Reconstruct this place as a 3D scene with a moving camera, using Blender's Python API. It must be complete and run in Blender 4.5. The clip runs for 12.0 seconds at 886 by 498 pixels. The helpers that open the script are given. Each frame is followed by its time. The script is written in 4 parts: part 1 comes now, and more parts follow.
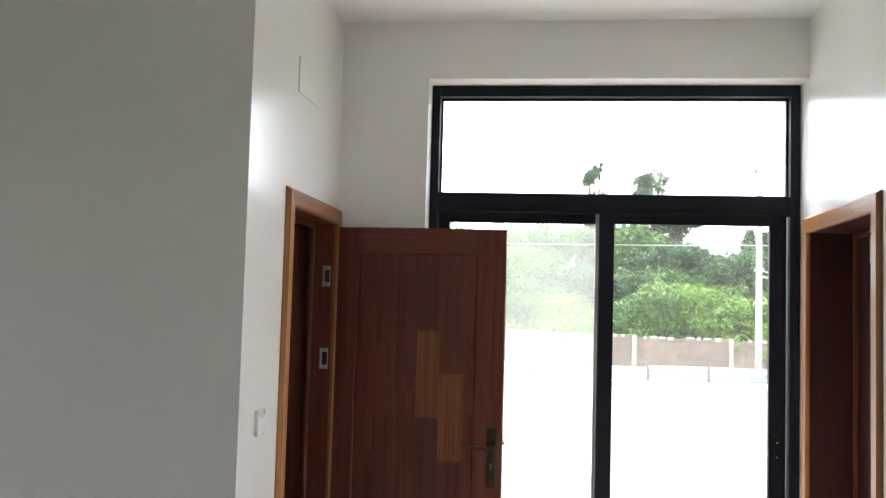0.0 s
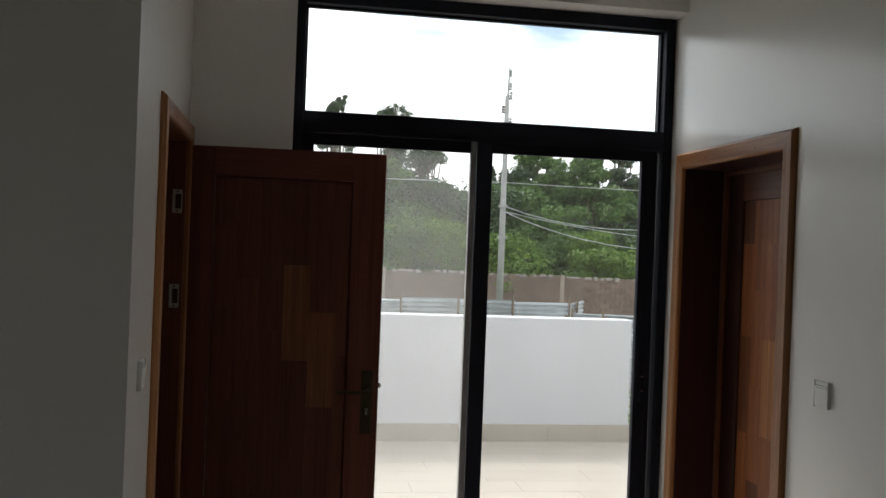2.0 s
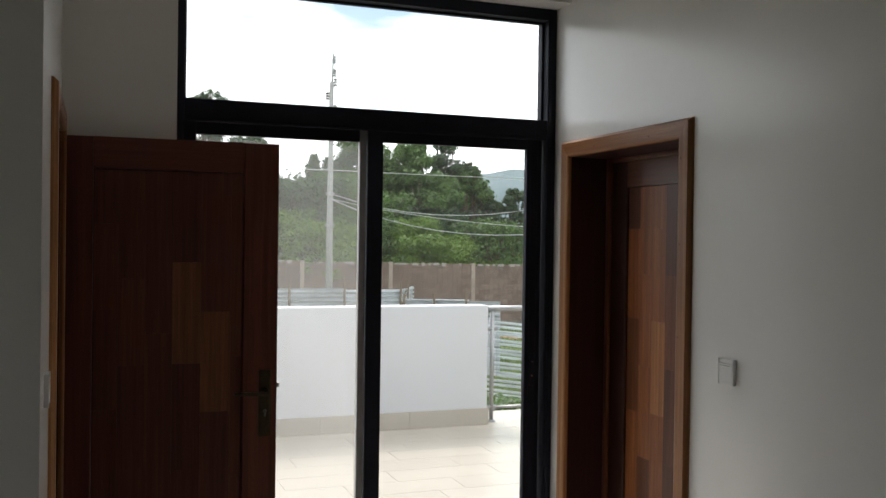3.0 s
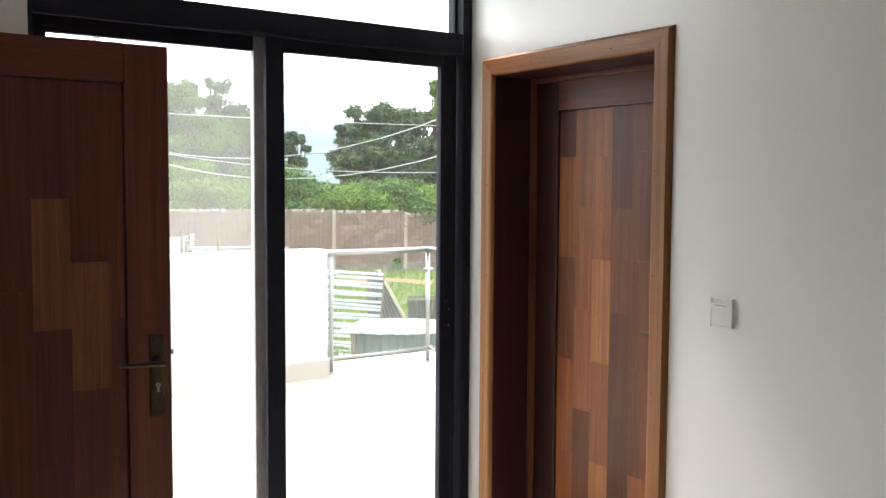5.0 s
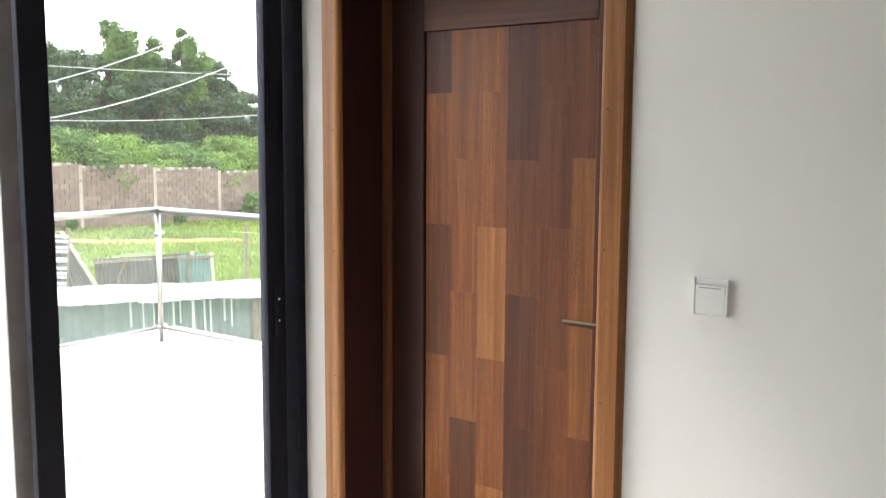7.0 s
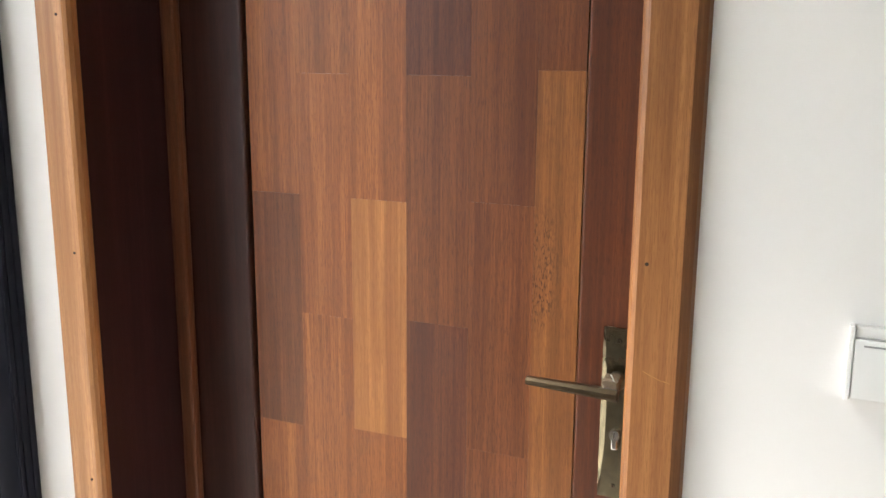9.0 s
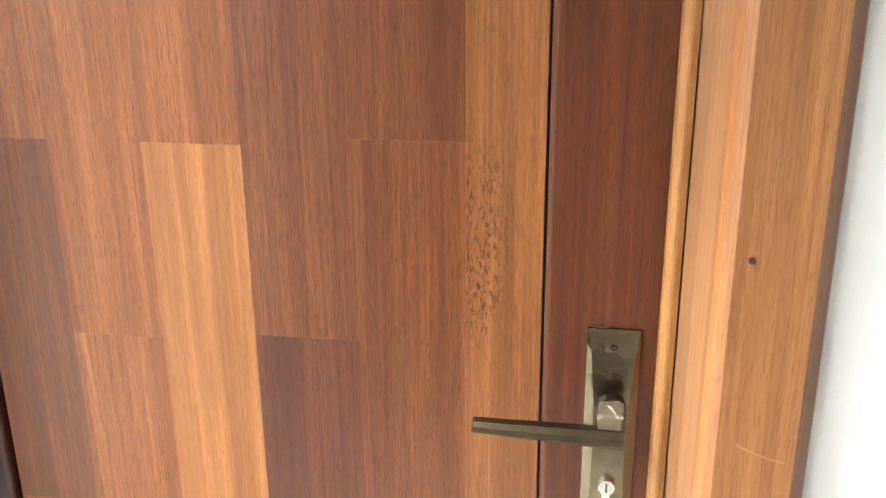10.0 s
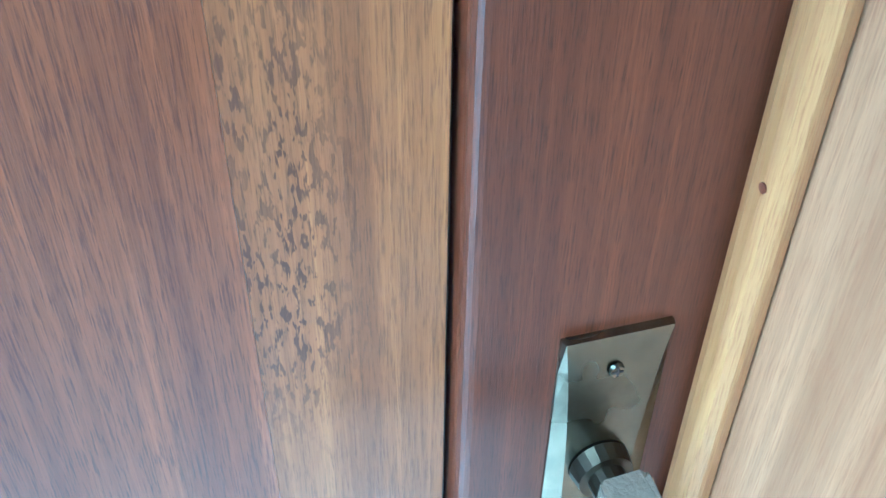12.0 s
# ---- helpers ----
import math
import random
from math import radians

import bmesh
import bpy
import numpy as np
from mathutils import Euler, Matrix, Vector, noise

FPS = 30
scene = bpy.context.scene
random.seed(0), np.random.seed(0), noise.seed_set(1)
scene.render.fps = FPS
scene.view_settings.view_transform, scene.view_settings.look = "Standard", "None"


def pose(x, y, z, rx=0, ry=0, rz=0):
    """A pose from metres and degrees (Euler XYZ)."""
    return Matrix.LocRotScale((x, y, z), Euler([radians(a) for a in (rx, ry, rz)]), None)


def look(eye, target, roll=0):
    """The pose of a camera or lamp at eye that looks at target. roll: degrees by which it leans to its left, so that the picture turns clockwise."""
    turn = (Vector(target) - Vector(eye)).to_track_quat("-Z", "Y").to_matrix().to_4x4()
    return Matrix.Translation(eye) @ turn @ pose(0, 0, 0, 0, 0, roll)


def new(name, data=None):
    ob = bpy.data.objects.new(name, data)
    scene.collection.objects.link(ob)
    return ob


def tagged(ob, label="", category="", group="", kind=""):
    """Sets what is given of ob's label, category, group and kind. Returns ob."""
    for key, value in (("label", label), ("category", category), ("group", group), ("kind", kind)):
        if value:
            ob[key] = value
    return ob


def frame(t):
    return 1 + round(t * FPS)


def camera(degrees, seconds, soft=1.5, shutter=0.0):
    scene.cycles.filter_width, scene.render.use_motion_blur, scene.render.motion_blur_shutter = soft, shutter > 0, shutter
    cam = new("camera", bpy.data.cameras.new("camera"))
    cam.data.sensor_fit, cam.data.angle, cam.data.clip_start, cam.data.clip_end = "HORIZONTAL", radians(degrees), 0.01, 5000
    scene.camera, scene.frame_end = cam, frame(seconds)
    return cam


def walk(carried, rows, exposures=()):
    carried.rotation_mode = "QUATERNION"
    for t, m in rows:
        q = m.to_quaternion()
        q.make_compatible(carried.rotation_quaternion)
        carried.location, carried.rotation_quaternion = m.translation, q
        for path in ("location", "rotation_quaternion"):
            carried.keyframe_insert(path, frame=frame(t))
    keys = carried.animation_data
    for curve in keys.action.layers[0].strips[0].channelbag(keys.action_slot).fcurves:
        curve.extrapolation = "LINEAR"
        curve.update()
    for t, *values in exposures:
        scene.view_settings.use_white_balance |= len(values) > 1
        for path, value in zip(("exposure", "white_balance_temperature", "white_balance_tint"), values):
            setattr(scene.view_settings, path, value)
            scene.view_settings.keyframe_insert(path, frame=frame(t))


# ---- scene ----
cam = camera(51.0, 12.0)
PATH = [
    (0, (-1.17, -4.67, 1.704), (-1.412, -2.688, 1.829), 1.6),
    (0.5, (-1.301, -4.624, 1.701), (-1.391, -2.628, 1.793), 2.3),
    (1, (-1.48, -4.588, 1.696), (-1.462, -2.589, 1.74), 2.4),
    (1.5, (-1.666, -4.457, 1.677), (-1.493, -2.465, 1.69), 2.4),
    (2, (-1.81, -4.283, 1.685), (-1.483, -2.31, 1.683), 2.2),
    (2.5, (-1.952, -4.195, 1.674), (-1.448, -2.26, 1.674), 1.8),
    (3, (-2.12, -4.128, 1.694), (-1.419, -2.255, 1.674), 0.8),
    (3.5, (-2.156, -3.929, 1.656), (-1.33, -2.108, 1.628), 0.5),
    (5.3, (-2.43, -3.096, 1.63), (-1.251, -1.487, 1.486), 0.5),
    (5.5, (-2.376, -2.949, 1.639), (-1.172, -1.359, 1.496), 0.6),
    (6, (-2.343, -2.674, 1.637), (-1.022, -1.181, 1.473), 0.7),
    (6.5, (-2.334, -2.385, 1.641), (-0.834, -1.078, 1.434), 0.4),
    (7, (-2.187, -2.152, 1.612), (-0.574, -0.994, 1.378), 0.3),
    (7.5, (-1.960, -1.937, 1.626), (-0.303, -0.848, 1.364), 0.6),
    (9.3, (-0.976, -1.207, 1.559), (0.852, -0.535, 1.1), 0.1),
    (9.5, (-0.87, -1.132, 1.542), (0.98, -0.555, 1.048), -0.2),
    (10, (-0.622, -1.003, 1.542), (1.241, -0.686, 0.887), -0.5),
    (10.5, (-0.353, -0.95, 1.478), (1.474, -0.71, 0.699), 2.7),
    (11, (-0.189, -0.922, 1.466), (1.531, -0.946, 0.444), 3.2),
    (11.5, (-0.069, -0.892, 1.445), (1.502, -1.231, 0.255), 1.6),
    (12, (-0.037, -0.875, 1.445), (1.45, -1.336, 0.189), 1.0),
]
EXPOSURES = [(0, 2.45, 6200, 10), (0.25, 2.05, 6250, 10), (0.5, 1.2, 6350, 10), (0.9, 0.72, 6500, 10), (1.5, 0.36, 6500, 10), (2.6, 0.3, 6500, 10), (3.6, 0.88, 6500, 10),
             (5.3, 1.9, 6500, 10), (6.0, 2.25, 6500, 10), (7.0, 2.06, 6450, 10), (7.7, 1.92, 6300, 9),
             (9.5, 2.9, 6500, 10), (10.0, 3.2, 6200, 8), (10.5, 3.4, 5000, -5), (11.2, 3.42, 4000, -14), (12, 3.52, 3380, -17)]
walk(cam, [(t, look(eye, target, roll)) for t, eye, target, roll in PATH], EXPOSURES)

# ---- world and sun: bright, mostly overcast ----
SUN_ELEV, SUN_ROT = radians(52), radians(-14)
world = bpy.data.worlds.new("sky")
scene.world = world
world.use_nodes = True
wn, wl = world.node_tree.nodes, world.node_tree.links
wn.clear()
w_out = wn.new("ShaderNodeOutputWorld")
w_bg = wn.new("ShaderNodeBackground")
w_sky = wn.new("ShaderNodeTexSky")
w_sky.sky_type = "NISHITA"
w_sky.sun_disc = False
w_sky.sun_elevation, w_sky.sun_rotation = SUN_ELEV, SUN_ROT
w_co = wn.new("ShaderNodeTexCoord")
w_map = wn.new("ShaderNodeMapping")
w_map.inputs["Scale"].default_value = (1.6, 1.6, 5.0)
w_noise = wn.new("ShaderNodeTexNoise")
w_noise.inputs["Scale"].default_value = 2.2
w_noise.inputs["Detail"].default_value = 7
w_ramp = wn.new("ShaderNodeValToRGB")
w_ramp.color_ramp.elements[0].position, w_ramp.color_ramp.elements[1].position = 0.36, 0.5
w_mix = wn.new("ShaderNodeMix")
w_mix.data_type = "RGBA"
w_mix.inputs["B"].default_value = (12.5, 12.9, 13.2, 1)
w_bg.inputs["Strength"].default_value = 0.13
wl.new(w_co.outputs["Generated"], w_map.inputs["Vector"])
wl.new(w_map.outputs["Vector"], w_noise.inputs["Vector"])
wl.new(w_noise.outputs["Fac"], w_ramp.inputs["Fac"])
wl.new(w_ramp.outputs["Color"], w_mix.inputs["Factor"])
wl.new(w_sky.outputs["Color"], w_mix.inputs["A"])
wl.new(w_mix.outputs["Result"], w_bg.inputs["Color"])
wl.new(w_bg.outputs["Background"], w_out.inputs["Surface"])
sun = new("sun", bpy.data.lights.new("sun", "SUN"))
sun.data.energy, sun.data.angle, sun.data.color = 2.3, radians(16), (1.0, 0.96, 0.9)
toward = Vector((math.sin(SUN_ROT) * math.cos(SUN_ELEV), math.cos(SUN_ROT) * math.cos(SUN_ELEV), math.sin(SUN_ELEV)))
sun.matrix_world = look(toward * 60, (0, 0, 0))


# ---- materials ----
def node_mat(name):
    m = bpy.data.materials.new(name)
    m.use_nodes = True
    nt = m.node_tree
    return m, nt, nt.nodes["Principled BSDF"]


def mixed(nt, fac, a, b, blend="MIX"):
    n = nt.nodes.new("ShaderNodeMix")
    n.data_type, n.blend_type = "RGBA", blend
    for key, v in (("Factor", fac), ("A", a), ("B", b)):
        if hasattr(v, "is_linked"):
            nt.links.new(v, n.inputs[key])
        elif key == "Factor":
            n.inputs[key].default_value = v
        else:
            n.inputs[key].default_value = (*v, 1)
    return n.outputs["Result"]


def noise_tex(nt, vec, scale, detail=4, rough=0.55, distort=0.0):
    n = nt.nodes.new("ShaderNodeTexNoise")
    n.inputs["Scale"].default_value, n.inputs["Detail"].default_value = scale, detail
    n.inputs["Roughness"].default_value, n.inputs["Distortion"].default_value = rough, distort
    if vec is not None:
        nt.links.new(vec, n.inputs["Vector"])
    return n.outputs["Fac"]


def ramp(nt, fac, stops):
    n = nt.nodes.new("ShaderNodeValToRGB")
    e = n.color_ramp.elements
    while len(e) < len(stops):
        e.new(0.5)
    for el, (p, c) in zip(e, stops):
        el.position = p
        el.color = (c, c, c, 1) if not isinstance(c, tuple) else (*c, 1)
    nt.links.new(fac, n.inputs["Fac"])
    return n.outputs["Color"]


def scaled(nt, vec, sc, rot=(0, 0, 0)):
    n = nt.nodes.new("ShaderNodeMapping")
    n.inputs["Scale"].default_value = sc
    n.inputs["Rotation"].default_value = rot
    nt.links.new(vec, n.inputs["Vector"])
    return n.outputs["Vector"]


def coords(nt, randomised=False):
    co = nt.nodes.new("ShaderNodeTexCoord").outputs["Object"]
    if not randomised:
        return co, None
    rnd = nt.nodes.new("ShaderNodeObjectInfo").outputs["Random"]
    mul = nt.nodes.new("ShaderNodeVectorMath")
    mul.operation = "MULTIPLY_ADD"
    mul.inputs[1].default_value = (7.3, 11.9, 23.7)
    nt.links.new(rnd, mul.inputs[0])
    nt.links.new(co, mul.inputs[2])
    return mul.outputs[0], rnd


def bumped(nt, bsdf, height, strength, dist=0.002):
    b = nt.nodes.new("ShaderNodeBump")
    b.inputs["Strength"].default_value, b.inputs["Distance"].default_value = strength, dist
    nt.links.new(height, b.inputs["Height"])
    nt.links.new(b.outputs["Normal"], bsdf.inputs["Normal"])


def wood(name, base, light, pore, axis=2, rough=0.38, flecks=False, vary=0.25, streak=1.0, pore_mix=0.6):
    """Varnished hardwood, its grain along the given axis."""
    m, nt, bs = node_mat(name)
    co, rnd = coords(nt, True)

    def grain(across, along):
        sc = [across] * 3
        sc[axis] = along
        return scaled(nt, co, sc)

    bands = noise_tex(nt, grain(34, 0.9), 1.0, 4, 0.62, 0.5)
    figure = noise_tex(nt, grain(105, 2.2), 1.0, 5, 0.7, 0.6)
    fibre = noise_tex(nt, grain(480, 8.0), 1.0, 3, 0.7)
    pores = noise_tex(nt, grain(1300, 60), 1.0, 3, 0.65)
    col = mixed(nt, ramp(nt, bands, [(0.3, 0.0), (0.7, 1.0)]), tuple(c * 0.74 for c in base), (light[0] * 1.38, light[1] * 1.46, light[2] * 1.5))
    dark = tuple(c * 0.55 for c in base)
    col = mixed(nt, ramp(nt, figure, [(0.42, 0.0), (0.64, 0.6 * streak)]), col, dark)
    col = mixed(nt, ramp(nt, fibre, [(0.36, 0.0), (0.66, 0.5 * streak)]), col, tuple(c * 0.6 for c in base))
    col = mixed(nt, ramp(nt, pores, [(0.5, 0.0), (0.66, pore_mix)]), col, pore)
    if flecks:
        # crest of interlocked grain: dark flecks in a patch with ragged edges
        spots = noise_tex(nt, grain(430, 115), 1.0, 2, 0.6, 0.35)
        own = nt.nodes.new("ShaderNodeTexCoord").outputs["Object"]
        sep = nt.nodes.new("ShaderNodeSeparateXYZ")
        nt.links.new(own, sep.inputs[0])
        ragged = noise_tex(nt, scaled(nt, own, (60, 60, 18)), 1.0, 2)

        def band(out, c, half):
            d = nt.nodes.new("ShaderNodeMath")
            d.operation = "SUBTRACT"
            d.inputs[1].default_value = c
            nt.links.new(out, d.inputs[0])
            e = nt.nodes.new("ShaderNodeMath")
            e.operation = "ABSOLUTE"
            nt.links.new(d.outputs[0], e.inputs[0])
            r = nt.nodes.new("ShaderNodeMapRange")
            r.inputs["From Min"].default_value, r.inputs["From Max"].default_value = half, half * 0.35
            nt.links.new(e.outputs[0], r.inputs["Value"])
            return r.outputs["Result"]

        patch = nt.nodes.new("ShaderNodeMath")
        patch.operation = "MULTIPLY"
        nt.links.new(band(sep.outputs["X"], 0.686, 0.046), patch.inputs[0])
        nt.links.new(band(sep.outputs["Z"], 1.245, 0.135), patch.inputs[1])
        area = nt.nodes.new("ShaderNodeMath")
        area.operation = "MULTIPLY"
        nt.links.new(patch.outputs[0], area.inputs[0])
        nt.links.new(ramp(nt, ragged, [(0.3, 0.25), (0.55, 1.0)]), area.inputs[1])
        fleck = ramp(nt, spots, [(0.52, 0.0), (0.585, 0.9)])
        col = mixed(nt, mixed(nt, 1.0, area.outputs[0], fleck, "MULTIPLY"), col, tuple(c * 1.3 for c in pore))
    tone = nt.nodes.new("ShaderNodeMapRange")
    tone.inputs["To Min"].default_value, tone.inputs["To Max"].default_value = 1 - vary * 0.6, 1 + vary * 0.4
    nt.links.new(rnd, tone.inputs["Value"])
    hsv = nt.nodes.new("ShaderNodeHueSaturation")
    nt.links.new(tone.outputs["Result"], hsv.inputs["Value"])
    nt.links.new(col, hsv.inputs["Color"])
    nt.links.new(hsv.outputs["Color"], bs.inputs["Base Color"])
    smear = noise_tex(nt, scaled(nt, co, (5, 5, 3)), 1.0, 4)
    r = nt.nodes.new("ShaderNodeMapRange")
    r.inputs["To Min"].default_value, r.inputs["To Max"].default_value = rough - 0.08, rough + 0.12
    nt.links.new(smear, r.inputs["Value"])
    nt.links.new(r.outputs["Result"], bs.inputs["Roughness"])
    bumped(nt, bs, pores, 0.3, 0.0006)
    bs.inputs["Coat Weight"].default_value, bs.inputs["Coat Roughness"].default_value = 0.2, 0.3
    bs.inputs["Specular IOR Level"].default_value = 0.3
    return m


def paint(name, base, rough=0.4, bump=0.05, grime=0.06):
    m, nt, bs = node_mat(name)
    co, _ = coords(nt)
    cloud = noise_tex(nt, scaled(nt, co, (0.9, 0.9, 0.6)), 1.0, 5, 0.6)
    fine = noise_tex(nt, co, 26, 4, 0.6)
    col = mixed(nt, ramp(nt, cloud, [(0.4, 0.0), (0.75, 1.0)]), base, tuple(c * (1 - grime) for c in base))
    col = mixed(nt, ramp(nt, fine, [(0.55, 0.0), (0.8, 0.5)]), col, tuple(c * (1 - grime * 0.7) for c in base))
    nt.links.new(col, bs.inputs["Base Color"])
    r = nt.nodes.new("ShaderNodeMapRange")
    r.inputs["To Min"].default_value, r.inputs["To Max"].default_value = rough - 0.08, rough + 0.1
    nt.links.new(cloud, r.inputs["Value"])
    nt.links.new(r.outputs["Result"], bs.inputs["Roughness"])
    roller = noise_tex(nt, co, 330, 2)
    wave = noise_tex(nt, co, 3.5, 3)
    both = nt.nodes.new("ShaderNodeMath")
    both.operation = "MULTIPLY_ADD"
    both.inputs[1].default_value = 0.25
    nt.links.new(roller, both.inputs[0])
    nt.links.new(wave, both.inputs[2])
    bumped(nt, bs, both.outputs[0], bump, 0.012)
    return m


def plain(name, base, rough=0.5, metal=0.0, scale=18.0, var=0.12, bump=0.0, per_object=0.0, per_island=0.0):
    m, nt, bs = node_mat(name)
    co, rnd = coords(nt, True)
    n1 = noise_tex(nt, co, scale, 5, 0.6)
    n2 = noise_tex(nt, co, scale * 0.14, 3)
    col = mixed(nt, ramp(nt, n1, [(0.35, 0.0), (0.7, 1.0)]), base, tuple(max(0, c * (1 - var)) for c in base))
    col = mixed(nt, ramp(nt, n2, [(0.4, 0.0), (0.75, 0.8)]), col, tuple(max(0, c * (1 - 1.4 * var)) for c in base))
    if per_object or per_island:
        if per_island:
            rnd = nt.nodes.new("ShaderNodeNewGeometry").outputs["Random Per Island"]
        tone = nt.nodes.new("ShaderNodeMapRange")
        k = max(per_object, per_island)
        tone.inputs["To Min"].default_value, tone.inputs["To Max"].default_value = 1 - k, 1 + k
        nt.links.new(rnd, tone.inputs["Value"])
        hsv = nt.nodes.new("ShaderNodeHueSaturation")
        nt.links.new(tone.outputs["Result"], hsv.inputs["Value"])
        nt.links.new(col, hsv.inputs["Color"])
        col = hsv.outputs["Color"]
    nt.links.new(col, bs.inputs["Base Color"])
    bs.inputs["Metallic"].default_value = metal
    r = nt.nodes.new("ShaderNodeMapRange")
    r.inputs["To Min"].default_value, r.inputs["To Max"].default_value = max(0.03, rough - 0.07), min(1, rough + 0.1)
    nt.links.new(n2, r.inputs["Value"])
    nt.links.new(r.outputs["Result"], bs.inputs["Roughness"])
    if bump:
        bumped(nt, bs, n1, bump, 0.004)
    return m


def glass_mat(name, dust, tint=(0.985, 0.99, 0.985)):
    """A thin pane: clear, with its reflection and a film of dust in patches."""
    m, nt, bs = node_mat(name)
    nt.nodes.remove(bs)
    out = nt.nodes["Material Output"]
    clear = nt.nodes.new("ShaderNodeBsdfTransparent")
    clear.inputs["Color"].default_value = (*tint, 1)
    gloss = nt.nodes.new("ShaderNodeBsdfGlossy")
    gloss.inputs["Roughness"].default_value = 0.02
    facing = nt.nodes.new("ShaderNodeLayerWeight")
    facing.inputs["Blend"].default_value = 0.5
    power = nt.nodes.new("ShaderNodeMath")
    power.operation = "POWER"
    power.inputs[1].default_value = 5.0
    nt.links.new(facing.outputs["Facing"], power.inputs[0])
    fres = nt.nodes.new("ShaderNodeMath")
    fres.operation = "MULTIPLY_ADD"
    fres.inputs[1].default_value, fres.inputs[2].default_value = 0.6, 0.025
    nt.links.new(power.outputs[0], fres.inputs[0])
    mix1 = nt.nodes.new("ShaderNodeMixShader")
    nt.links.new(fres.outputs[0], mix1.inputs[0])
    nt.links.new(clear.outputs[0], mix1.inputs[1])
    nt.links.new(gloss.outputs[0], mix1.inputs[2])
    film = nt.nodes.new("ShaderNodeBsdfTranslucent")
    film.inputs["Color"].default_value = (0.85, 0.84, 0.82, 1)
    co, _ = coords(nt)
    n = noise_tex(nt, scaled(nt, co, (2.5, 2.5, 0.9)), 1.0, 2, 0.5, 0.2)
    amount = ramp(nt, n, [(0.25, dust * 0.8), (0.8, dust * 1.25)])
    mix2 = nt.nodes.new("ShaderNodeMixShader")
    nt.links.new(amount, mix2.inputs[0])
    nt.links.new(mix1.outputs[0], mix2.inputs[1])
    nt.links.new(film.outputs[0], mix2.inputs[2])
    nt.links.new(mix2.outputs[0], out.inputs["Surface"])
    return m


def leaf_mat(name, a, b):
    m, nt, bs = node_mat(name)
    rnd = nt.nodes.new("ShaderNodeNewGeometry").outputs["Random Per Island"]
    co, _ = coords(nt)
    big = noise_tex(nt, co, 0.5, 3)
    col = mixed(nt, rnd, a, b)
    col = mixed(nt, ramp(nt, big, [(0.38, 0.0), (0.66, 0.7)]), col, tuple(0.7 * c for c in a))
    nt.links.new(col, bs.inputs["Base Color"])
    bs.inputs["Roughness"].default_value = 0.55
    bs.inputs["Subsurface Weight"].default_value = 0.0
    tr = nt.nodes.new("ShaderNodeBsdfTranslucent")
    nt.links.new(col, tr.inputs["Color"])
    mx = nt.nodes.new("ShaderNodeMixShader")
    mx.inputs[0].default_value = 0.3
    nt.links.new(bs.outputs[0], mx.inputs[1])
    nt.links.new(tr.outputs[0], mx.inputs[2])
    nt.links.new(mx.outputs[0], nt.nodes["Material Output"].inputs["Surface"])
    return m


WALL = paint("satin_white_paint", (0.86, 0.84, 0.815), 0.22)
CEIL = paint("ceiling_white", (0.85, 0.84, 0.82), 0.6)
PARAPET = paint("outdoor_white_plaster", (0.59, 0.60, 0.625), 0.7, 0.12, 0.08)
FLOOR = plain("cream_floor_tile", (0.54, 0.505, 0.46), 0.16, scale=4)
PLASTIC = plain("white_plastic", (0.82, 0.82, 0.80), 0.35, scale=60, var=0.03)
SLOT = plain("grey_plastic", (0.35, 0.35, 0.34), 0.5, scale=60)
ALU = plain("black_aluminium", (0.016, 0.018, 0.030), 0.55, scale=40, var=0.25)
ALU_GREY = plain("pale_grey_sash_stile", (0.62, 0.62, 0.61), 0.5, scale=30, var=0.15)
ALU.node_tree.nodes["Principled BSDF"].inputs["Specular IOR Level"].default_value = 0.14
GLASS = glass_mat("pane_glass", 0.010)
GLASS_DUSTY = glass_mat("dusty_pane_glass", 0.065)
GLASS_RAIL = glass_mat("rail_glass", 0.012, (0.93, 0.97, 0.95))
STEEL = plain("brushed_steel", (0.36, 0.36, 0.36), 0.32, 1.0, scale=30, var=0.08)
BRASS_D = plain("dark_antique_brass", (0.11, 0.086, 0.055), 0.34, 1.0, scale=70, var=0.3)
BRASS = plain("antique_brass", (0.26, 0.225, 0.15), 0.24, 1.0, scale=70, var=0.35)
CHROME = plain("chrome", (0.75, 0.74, 0.70), 0.18, 1.0, scale=50, var=0.1)
HINGE = plain("zinc_plate", (0.62, 0.62, 0.6), 0.35, 0.9, scale=50)
DARK = plain("dark_hole", (0.035, 0.018, 0.01), 0.8)
WRAP = plain("torn_plastic_film", (0.75, 0.74, 0.72), 0.3, scale=80)
FILM = plain("clear_film", (0.16, 0.12, 0.08), 0.12, 0.0, scale=200, var=0.3, bump=0.4)
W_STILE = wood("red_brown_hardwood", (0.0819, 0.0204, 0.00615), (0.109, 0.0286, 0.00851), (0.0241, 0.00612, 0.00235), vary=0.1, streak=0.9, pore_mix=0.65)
W_RAIL = wood("red_brown_hardwood_rail", (0.127, 0.036, 0.0142), (0.164, 0.0504, 0.0203), (0.0437, 0.0099, 0.00525), axis=0, vary=0.1)
# far jamb and head: the doorway's shade is put into this wood colour
W_JAMB_SHADED = wood("shaded_jamb_hardwood", (0.0354, 0.0109, 0.0123), (0.045, 0.0147, 0.0162), (0.0133, 0.00421, 0.00446), vary=0.1, streak=0.6)
# hinge stile: darker timber, with the deep reveal's shade in its colour too
W_STILE_SHADED = wood("shaded_hinge_stile", (0.0363, 0.0106, 0.00754), (0.0468, 0.0145, 0.00992), (0.0138, 0.00425, 0.00283), vary=0.1, streak=0.7)
